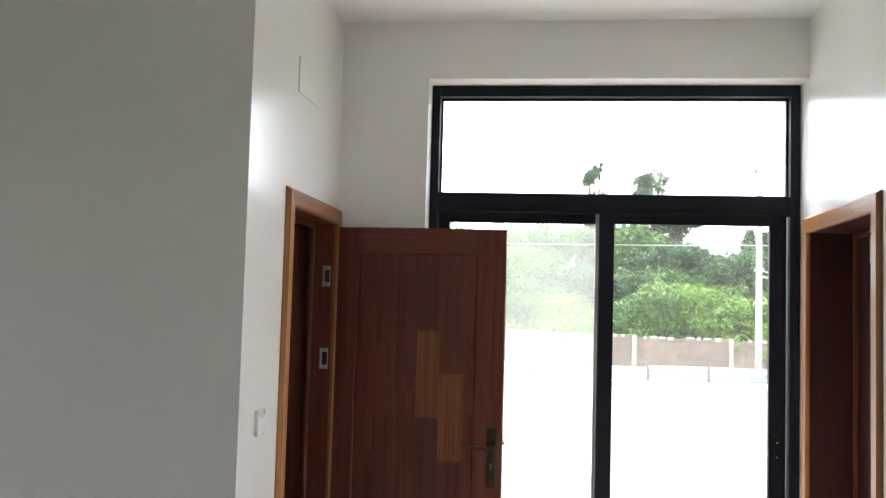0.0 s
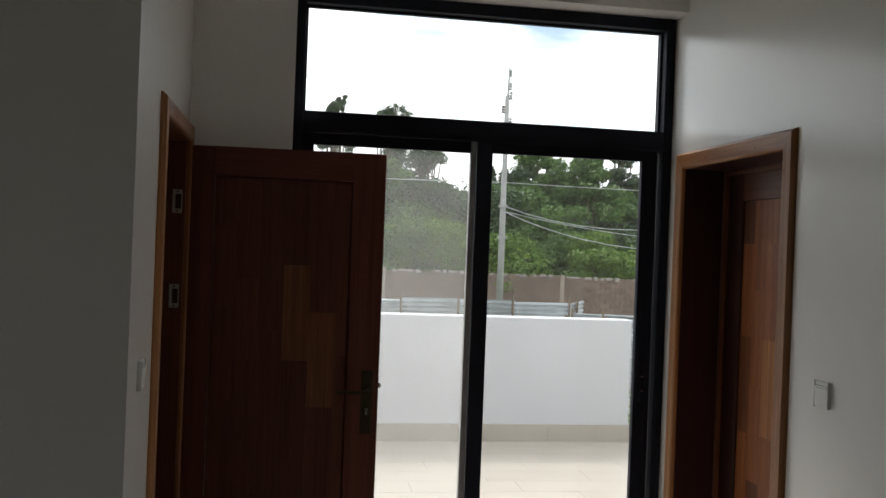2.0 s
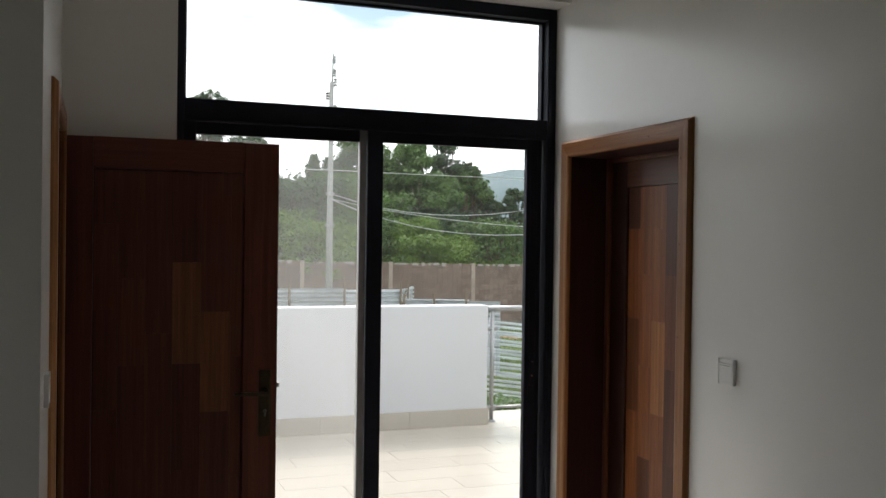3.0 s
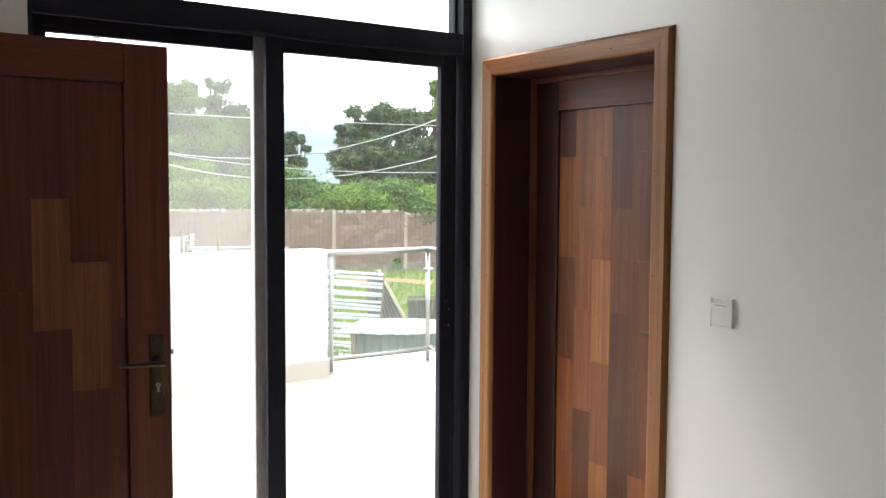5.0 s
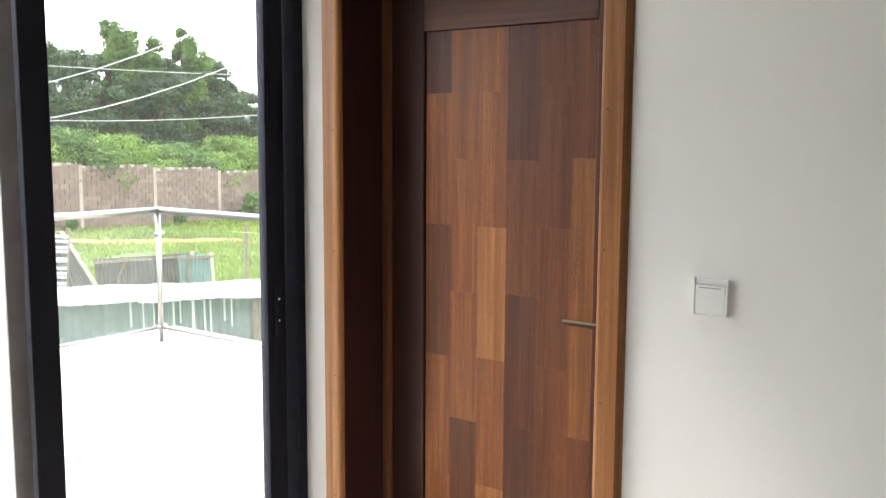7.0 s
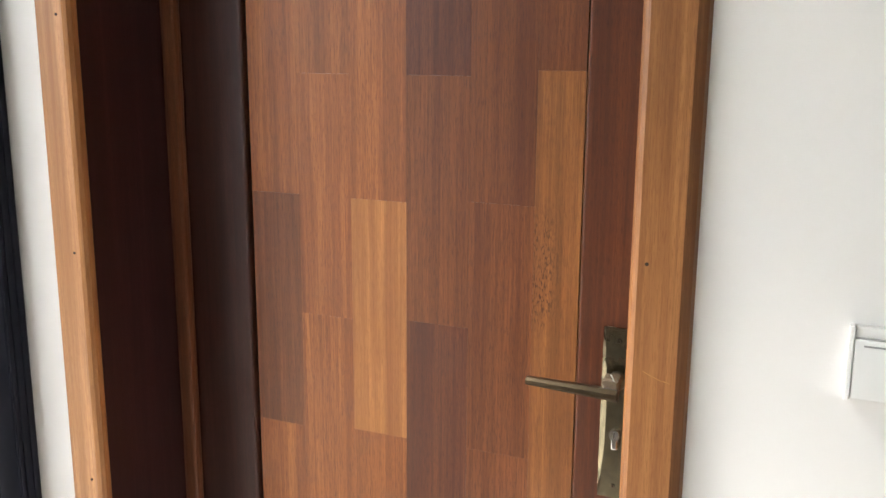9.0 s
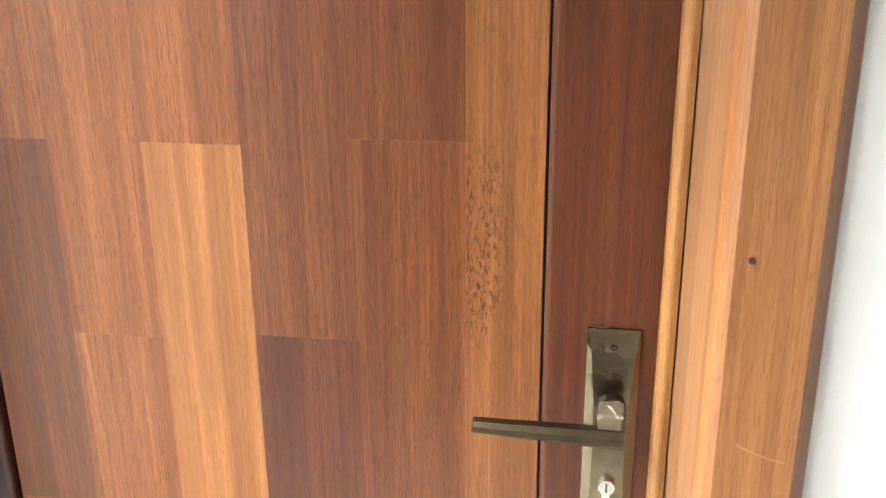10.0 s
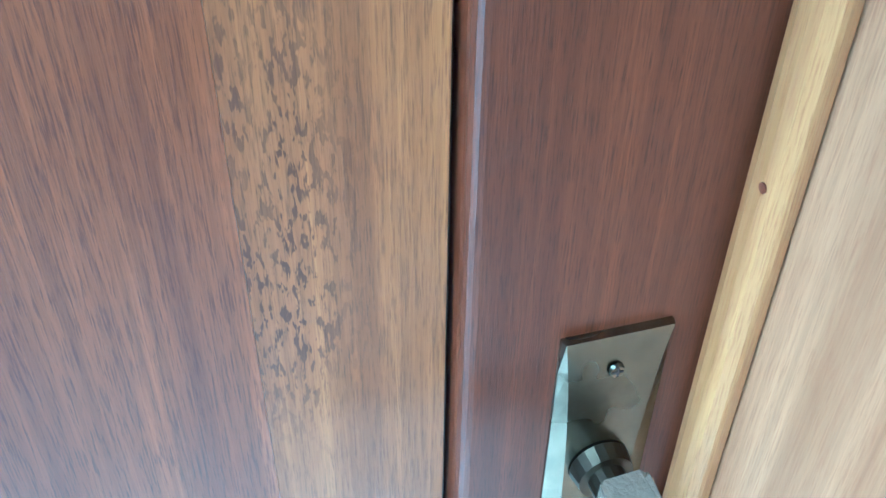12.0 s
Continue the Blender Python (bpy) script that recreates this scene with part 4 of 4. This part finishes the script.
def shed(m, length, depth, h_front, h_back):
    root = empty("shed", m, "low yard shed with pale corrugated roof and green-grey walls", "shed")
    part("wall", sheet(length, h_front, 0.16, 0.02, "z", 0.006, 21), GREENISH, root)
    w2 = part("wall", sheet(length, h_back, 0.16, 0.02, "z", 0.006, 22), GREENISH, root)
    w2.matrix_basis = pose(0, depth, 0)
    for x in (0, length):
        w3 = part("wall", sheet(depth, min(h_front, h_back), 0.16, 0.02, "z", 0.006, 23), GREENISH, root)
        w3.matrix_basis = pose(x, 0, 0, 0, 0, 90)
    slope = math.degrees(math.atan2(h_back - h_front, depth))
    n = int(length / 0.9)
    for i in range(n):
        w = (length + 0.5) / n
        rf = part("roof_sheet", sheet(w + 0.06, depth + 0.7, 0.2, 0.008, "z", 0.012, 30 + i), PALE, root)
        rf.matrix_basis = pose(-0.25 + i * w, -0.35, h_front + 0.04 + 0.006 * (i % 2), slope - 90, 0, 0)
    runs = random.Random(9)
    for q in range(11):
        x, w, h = 1.5 + 0.17 * q + runs.uniform(-0.05, 0.05), runs.uniform(0.02, 0.045), runs.uniform(0.35, 0.9)
        box_part("paint_run", PALE, root, (x, x + w, -0.030, -0.022, h_front - h, h_front - 0.02), 0.0, "run of white paint")
    for x in (0.05, length / 2, length - 0.05):
        bm = bmesh.new()
        add_box(bm, x - 0.05, x + 0.05, -0.12, -0.04, 0, h_front, 0.004)
        part("timber_post", bm, TIMBER, root)
    return root


shed(pose(6.32, 12.28, -3.5, 0, -1.0, -44), 7.2, 1.5, 2.32, 2.30)


stake = empty("fence_post", pose(14.3, 16.0, ground_z(14.3, 16.0) - 0.2), "weathered timber post standing in the grass", "post")
bm = bmesh.new()
add_tube(bm, (0, 0, 0), (0.06, 0.03, 2.55), 0.06, 0.045, 9)
part("shaft", bm, TIMBER, stake)


# ---- utility pole and wires ----
pole = empty("utility_pole", pose(6.25, 30.6, ground_z(6.25, 30.6) - 0.2), "slim grey concrete utility pole with insulators", "utility pole")
bm = bmesh.new()
add_tube(bm, (0, 0, 0), (0, 0, 9.9), 0.15, 0.085, 12)
part("shaft", bm, CONCRETE, pole, smooth=True)
bm = bmesh.new()
add_tube(bm, (0.02, 0, 9.8), (0.06, 0, 11.0), 0.035, 0.028, 8)
part("top_spike", bm, CONCRETE, pole)
for z, dx in ((8.9, 0.16), (9.35, -0.15), (9.9, 0.15), (10.25, 0.12), (10.75, 0.10)):
    bm = bmesh.new()
    add_tube(bm, (0, 0, z), (dx, 0, z), 0.03, seg=8)
    for q in range(3):
        add_tube(bm, (dx, 0, z - 0.12 + 0.1 * q), (dx, 0, z - 0.05 + 0.1 * q), 0.075, 0.05, 10)
    part("insulator", bm, DARK if dx < 0 else CONCRETE, pole)
for z in (4.4, 5.6):
    bm = bmesh.new()
    add_box(bm, -0.16, 0.16, -0.14, 0.14, z, z + 0.1)
    part("band", bm, CONCRETE, pole)


def wire(a, b, sag, r, mat, label):
    a, b = Vector(a), Vector(b)
    n = 22
    bm = bmesh.new()
    prev = None
    for i in range(n + 1):
        f = i / n
        c = a.lerp(b, f) - Vector((0, 0, sag * 4 * f * (1 - f)))
        ring = [bm.verts.new(c + Vector((0, r * math.cos(q), r * math.sin(q)))) for q in (0.5, 2.6, 4.7)]
        if prev:
            for k in range(3):
                bm.faces.new((prev[k], prev[(k + 1) % 3], ring[(k + 1) % 3], ring[k]))
        prev = ring
    tagged(link("power_line", bm, mat), label, "cable", "power lines")


PT = (6.25, 30.6)
wire((-40, 31.5, 5.4), (PT[0], PT[1], 4.3), 0.5, 0.018, CABLE_L, "pale overhead line across the trees")
wire((PT[0], PT[1], 4.3), (60, 27.0, 6.8), 0.9, 0.018, CABLE_L, "pale overhead line across the trees")
wire((PT[0], PT[1], 7.5), (62, 27.0, 12.0), 2.2, 0.012, CABLE, "dark thin overhead line")
wire((PT[0], PT[1], 3.4), (22, 9.0, 13.25), 4.4, 0.017, CABLE_L, "pale slack overhead line rising towards the house")
wire((PT[0], PT[1], 3.4), (22, 9.0, 7.4), 2.3, 0.011, CABLE, "dark thin slack overhead line")
wire((PT[0], PT[1], 3.2), (22, 9.0, 11.0), 4.35, 0.017, CABLE_L, "pale slack overhead line rising towards the house")
wire((PT[0], PT[1], 3.2), (22, 9.0, 3.9), 1.45, 0.014, CABLE_L, "pale slack overhead line across the trees")
wire((PT[0], PT[1], 8.4), (-40, 40.0, 11.0), 1.2, 0.012, CABLE, "dark thin overhead line")


# ---- planting ----
def leaf_cloud(blobs, count, size, seed, flat=0.35):
    """Many small folded leaves on the shells of lumpy blobs, as vertices and faces."""
    rg = np.random.RandomState(seed)
    c = np.array([b[:3] for b in blobs], float)
    r = np.array([b[3:6] for b in blobs], float)
    wgt = (r[:, 0] * r[:, 2]) / (r[:, 0] * r[:, 2]).sum()
    pick = rg.choice(len(blobs), count, p=wgt)
    d = rg.normal(size=(count, 3))
    d /= np.linalg.norm(d, axis=1)[:, None]
    lump = 0.84 + 0.16 * np.sin(d[:, 0] * 7 + pick) * np.cos(d[:, 1] * 6 + 2 * pick) + 0.12 * np.sin(d[:, 2] * 9 + pick * 3)
    rad = lump * (1.12 - 0.5 * rg.random_sample(count) ** 1.6 + 0.4 * (rg.random_sample(count) < 0.12) * rg.random_sample(count))
    p = c[pick] + r[pick] * d * rad[:, None]
    nrm = d + rg.normal(scale=0.42, size=(count, 3)) + np.array([0, 0, flat])
    nrm /= np.linalg.norm(nrm, axis=1)[:, None]
    t = np.cross(nrm, rg.normal(size=(count, 3)))
    t /= np.linalg.norm(t, axis=1)[:, None]
    b = np.cross(nrm, t)
    s = size * (0.55 + 0.9 * rg.random_sample(count))[:, None]
    v = np.stack([p - t * s, p + b * s * 0.42 + nrm * s * 0.12, p + t * s - nrm * s * 0.15, p - b * s * 0.42 + nrm * s * 0.12], 1).reshape(-1, 3)
    f = np.arange(count * 4).reshape(-1, 4)
    return v, f


def leaf_part(name, blobs, count, size, seed, mat, parent):
    v, f = leaf_cloud(blobs, count, size, seed)
    me = bpy.data.meshes.new(name)
    me.from_pydata(v.tolist(), [], f.tolist())
    me.materials.append(mat)
    ob = new(name, me)
    ob.parent = parent
    return ob


def limbs(base, blobs, r0, seed, parent):
    rg = random.Random(seed)
    bm = bmesh.new()
    top = Vector((sum(b[0] for b in blobs) / len(blobs), sum(b[1] for b in blobs) / len(blobs), min(b[2] for b in blobs)))
    p = Vector(base)
    mid = p.lerp(top, 0.55) + Vector((rg.uniform(-.3, .3), rg.uniform(-.3, .3), 0))
    add_tube(bm, p, mid, r0, r0 * 0.75, 8)
    add_tube(bm, mid, top, r0 * 0.75, r0 * 0.5, 8)
    for b in blobs:
        add_tube(bm, mid.lerp(top, rg.random()), Vector(b[:3]) + Vector((0, 0, b[5] * 0.3)), r0 * 0.4, r0 * 0.1, 6)
    return part("trunk", bm, BARK, parent)


def tree(x, y, h, spread, count, size, mat, label, seed, tall=0.22, name="tree", group="trees behind the wall"):
    rg = random.Random(seed)
    g = ground_z(x, y)
    root = empty(name, pose(x, y, g), label, "tree" if name == "tree" else "bush", group)
    blobs = []
    for i in range(rg.randint(40, 52)):
        f = rg.random()
        a, q = rg.random() * 6.28, spread * (0.2 + 0.75 * rg.random()) * (1.0 - 0.45 * f)
        zz = h * (tall + (0.95 - tall) * f)
        k = spread * rg.uniform(0.14, 0.32)
        blobs.append((q * math.cos(a), q * math.sin(a), min(zz, h - k * 0.6), k, k, k * rg.uniform(0.6, 0.85)))
    for i in range(4):
        k = spread * rg.uniform(0.1, 0.2)
        blobs.append((rg.uniform(-.35, .35) * spread, rg.uniform(-.3, .3) * spread, h - k * (0.9 + 1.6 * i * rg.random()), k, k, k * 0.9))
    limbs((0, 0, -0.2), blobs, 0.05 + 0.025 * h, seed, root)
    leaf_part("crown", blobs, count, size, seed, mat, root)
    return root


def bush(x, y, h, spread, count, size, mat, label, seed):
    return tree(x, y, h, spread, count, size, mat, label, seed, 0.48, "bush", "bushes along the wall")


# bushes that overhang the boundary wall
rg = random.Random(21)
x, i = -24.0, 0
while x < 52:
    s = rg.uniform(2.2, 3.2)
    h = 4.15 + rg.uniform(-0.5, 0.8) - 0.015 * max(0, x)
    bush(x, WALL_Y + 2.3 + rg.uniform(-0.4, 0.8), h, s, 9500, 0.095, (L_BRIGHT, L_MID, L_BRIGHT)[i % 3], "dense leafy green bush above the block wall", 100 + i)
    x += s * 0.78
    i += 1
x, i = -22.0, 0
while x < 37:
    s = rg.uniform(2.8, 3.8)
    low = 0.62 if x > 16 else 1.0
    bush(x, WALL_Y + 5.5 + rg.uniform(-1, 1), (6.1 + rg.uniform(-0.6, 0.8) - 0.03 * max(0, x)) * low, s, 8000, 0.12, (L_MID, L_DEEP)[i % 2], "tall leafy bush behind the wall", 160 + i)
    x += s * 0.95
    i += 1
# taller trees: rounded domes of foliage, two of them draped with climbers
for j, (tx, ty, th, ts, mat) in enumerate((
        (-13.2, 44.0, 7.3, 3.4, L_DEEP), (-9.1, 43.0, 7.1, 3.2, L_MID), (-5.9, 44.0, 7.3, 3.2, L_DEEP), (-2.8, 43.0, 7.5, 3.0, L_MID), (2.7, 90.0, 16.9, 2.0, L_DEEP), (0.3, 44.0, 7.5, 2.8, L_DEEP),
        (8.3, 90.0, 16.6, 2.5, L_DEEP), (2.9, 43.0, 7.9, 2.6, L_MID), (5.3, 44.0, 8.6, 1.9, L_DEEP), (7.6, 44.0, 6.3, 1.8, L_MID), (9.4, 44.0, 7.9, 1.7, L_DEEP), (11.1, 44.0, 9.1, 1.9, L_DEEP),
        (11.9, 42.0, 8.1, 1.8, L_MID), (13.4, 42.0, 8.8, 1.7, L_DEEP), (15.2, 42.0, 9.0, 1.6, L_DEEP), (16.1, 41.0, 7.4, 1.4, L_MID), (13.5, 40.0, 7.1, 2.0, L_MID), (9.1, 40.0, 6.8, 2.2, L_MID),
        (3.9, 40.0, 6.7, 2.4, L_DEEP), (17.2, 41.0, 6.0, 1.2, L_DEEP), (18.9, 41.0, 6.5, 0.9, L_DEEP), (22.6, 42.0, 7.5, 1.4, L_DEEP), (24.3, 42.0, 8.6, 1.7, L_DEEP), (27.2, 43.0, 8.6, 1.9, L_DEEP),
        (28.7, 42.0, 10.1, 1.0, L_IVY), (29.9, 41.5, 9.8, 1.6, L_MID), (32.0, 42.0, 9.0, 1.7, L_DEEP), (32.8, 41.0, 10.1, 0.9, L_IVY), (35.0, 42.0, 8.8, 1.7, L_DEEP), (37.1, 42.0, 7.6, 1.5, L_DEEP),
        (39.2, 42.0, 6.4, 1.5, L_DEEP), (42.5, 42.0, 5.8, 1.9, L_DEEP), (22.5, 40.0, 6.4, 1.7, L_DEEP), (24.4, 40.0, 6.8, 1.9, L_DEEP), (26.8, 40.5, 7.1, 1.9, L_DEEP), (29.9, 40.0, 7.5, 2.0, L_DEEP),
        (34.0, 40.0, 6.5, 1.9, L_DEEP))):
    climber = mat is L_IVY
    mat = L_MID if tx < 17 and j % 2 else mat
    grown = tree(tx, ty, th, ts * 1.3, int(7000 * ts) + 2500, 0.115, L_MID if climber else mat,
                 "tall tree draped with bright climbing plants" if climber else "tall leafy tree standing behind the wall", 300 + j, 0.2 if not climber else 0.45)
    if climber:
        rg2 = random.Random(j)
        hang = [(rg2.uniform(-0.7, 0.7) * ts, -0.8 * ts + rg2.uniform(-0.3, 0.2), th * f, 0.5 * ts, 0.4, 0.75) for f in np.linspace(0.36, 0.9, 14)]
        leaf_part("climber", hang, 8000, 0.1, 700 + j, L_IVY, grown)
for j, (tx, ty, th) in enumerate(((3.7, 9.3, 2.5), (5.0, 8.4, 1.6), (12.0, 32.6, 0.6), (20.0, 32.7, 0.6), (25.4, 32.6, 0.55), (29.6, 32.2, 1.5), (16.2, 32.8, 0.5))):
    tree(tx, ty, th, th * 0.6, 1600, 0.1, L_MID, "small leafy bush growing in the yard", 400 + j, 0.2, "bush", "yard bushes")

# rough grass on the slope, uncountable
rgn = np.random.RandomState(77)
N = 52000
gx, gy = rgn.uniform(3, 40, N), rgn.uniform(13, 33, N)
vv, ff = [], []
for q in range(N):
    xx, yy = gx[q], gy[q]
    f = (xx - 8) / 16
    if 0 < f < 1 and abs(yy - (30.6 - 3.5 * f * f)) < 0.8:
        continue
    if noise.noise(Vector((xx * 0.3, yy * 0.3, 5))) < -0.45:
        continue
    hgt = 0.10 + 0.17 * rgn.random_sample()
    a = rgn.random_sample() * 6.28
    dx, dy = 0.06 * math.cos(a), 0.06 * math.sin(a)
    z = ground_z(xx, yy) - 0.03
    n = len(vv)
    lx, ly = rgn.uniform(-.12, .12), rgn.uniform(-.12, .12)
    vv += [(xx - dx, yy - dy, z), (xx + dx, yy + dy, z), (xx + lx, yy + ly, z + hgt)]
    ff.append((n, n + 1, n + 2))
me = bpy.data.meshes.new("rough_grass")
me.from_pydata(vv, [], ff)
me.materials.append(leaf_mat("grass_blades", (0.14, 0.22, 0.03), (0.25, 0.30, 0.05)))
tagged(new("rough_grass", me), "rough bright green grass on the slope", "grass", kind="stuff")

# far hills; the haze of distance is put into their bluish base colour
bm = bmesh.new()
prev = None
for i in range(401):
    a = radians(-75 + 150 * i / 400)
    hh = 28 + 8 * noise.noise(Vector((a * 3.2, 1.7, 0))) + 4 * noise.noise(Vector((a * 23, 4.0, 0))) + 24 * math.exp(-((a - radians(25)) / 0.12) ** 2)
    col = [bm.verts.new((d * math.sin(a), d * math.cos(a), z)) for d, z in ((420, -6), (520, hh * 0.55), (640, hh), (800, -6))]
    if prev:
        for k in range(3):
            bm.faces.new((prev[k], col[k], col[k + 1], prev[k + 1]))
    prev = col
tagged(link("backdrop_hills", bm, HILL_HAZED, True), "wooded hills in the distance", "hills", kind="structure")

# ---- balcony floor tiles ----
tile_meshes = {}
TW, TH = 0.8, 0.3
r, y = 0, BY0 + 0.19
rows_y = [(BY0 + 0.182, y)]
while y < BY1:
    rows_y.append((y, min(y + TH, BY1)))
    y += TH
for r, (ya, yb) in enumerate(rows_y):
    x = BX0 - (0.0, 0.4, 0.2, 0.6)[r % 4] + 0.1
    while x < BX1:
        x0, x1 = max(x, BX0), min(x + TW, BX1)
        if x1 - x0 > 0.03 and yb - ya > 0.02:
            key = (round(x1 - x0, 3), round(yb - ya, 3))
            if key not in tile_meshes:
                bm = bmesh.new()
                add_box(bm, -key[0] / 2 + 0.0015, key[0] / 2 - 0.0015, -key[1] / 2 + 0.0015, key[1] / 2 - 0.0015, -0.008, 0.0)
                me = bpy.data.meshes.new("tile")
                bmesh.ops.recalc_face_normals(bm, faces=bm.faces)
                bm.to_mesh(me)
                bm.free()
                me.materials.append(TILE)
                tile_meshes[key] = me
            ob = new("tile", tile_meshes[key])
            ob.parent = balcony
            ob.location = ((x0 + x1) / 2, (ya + yb) / 2, FZ)
        x += TW
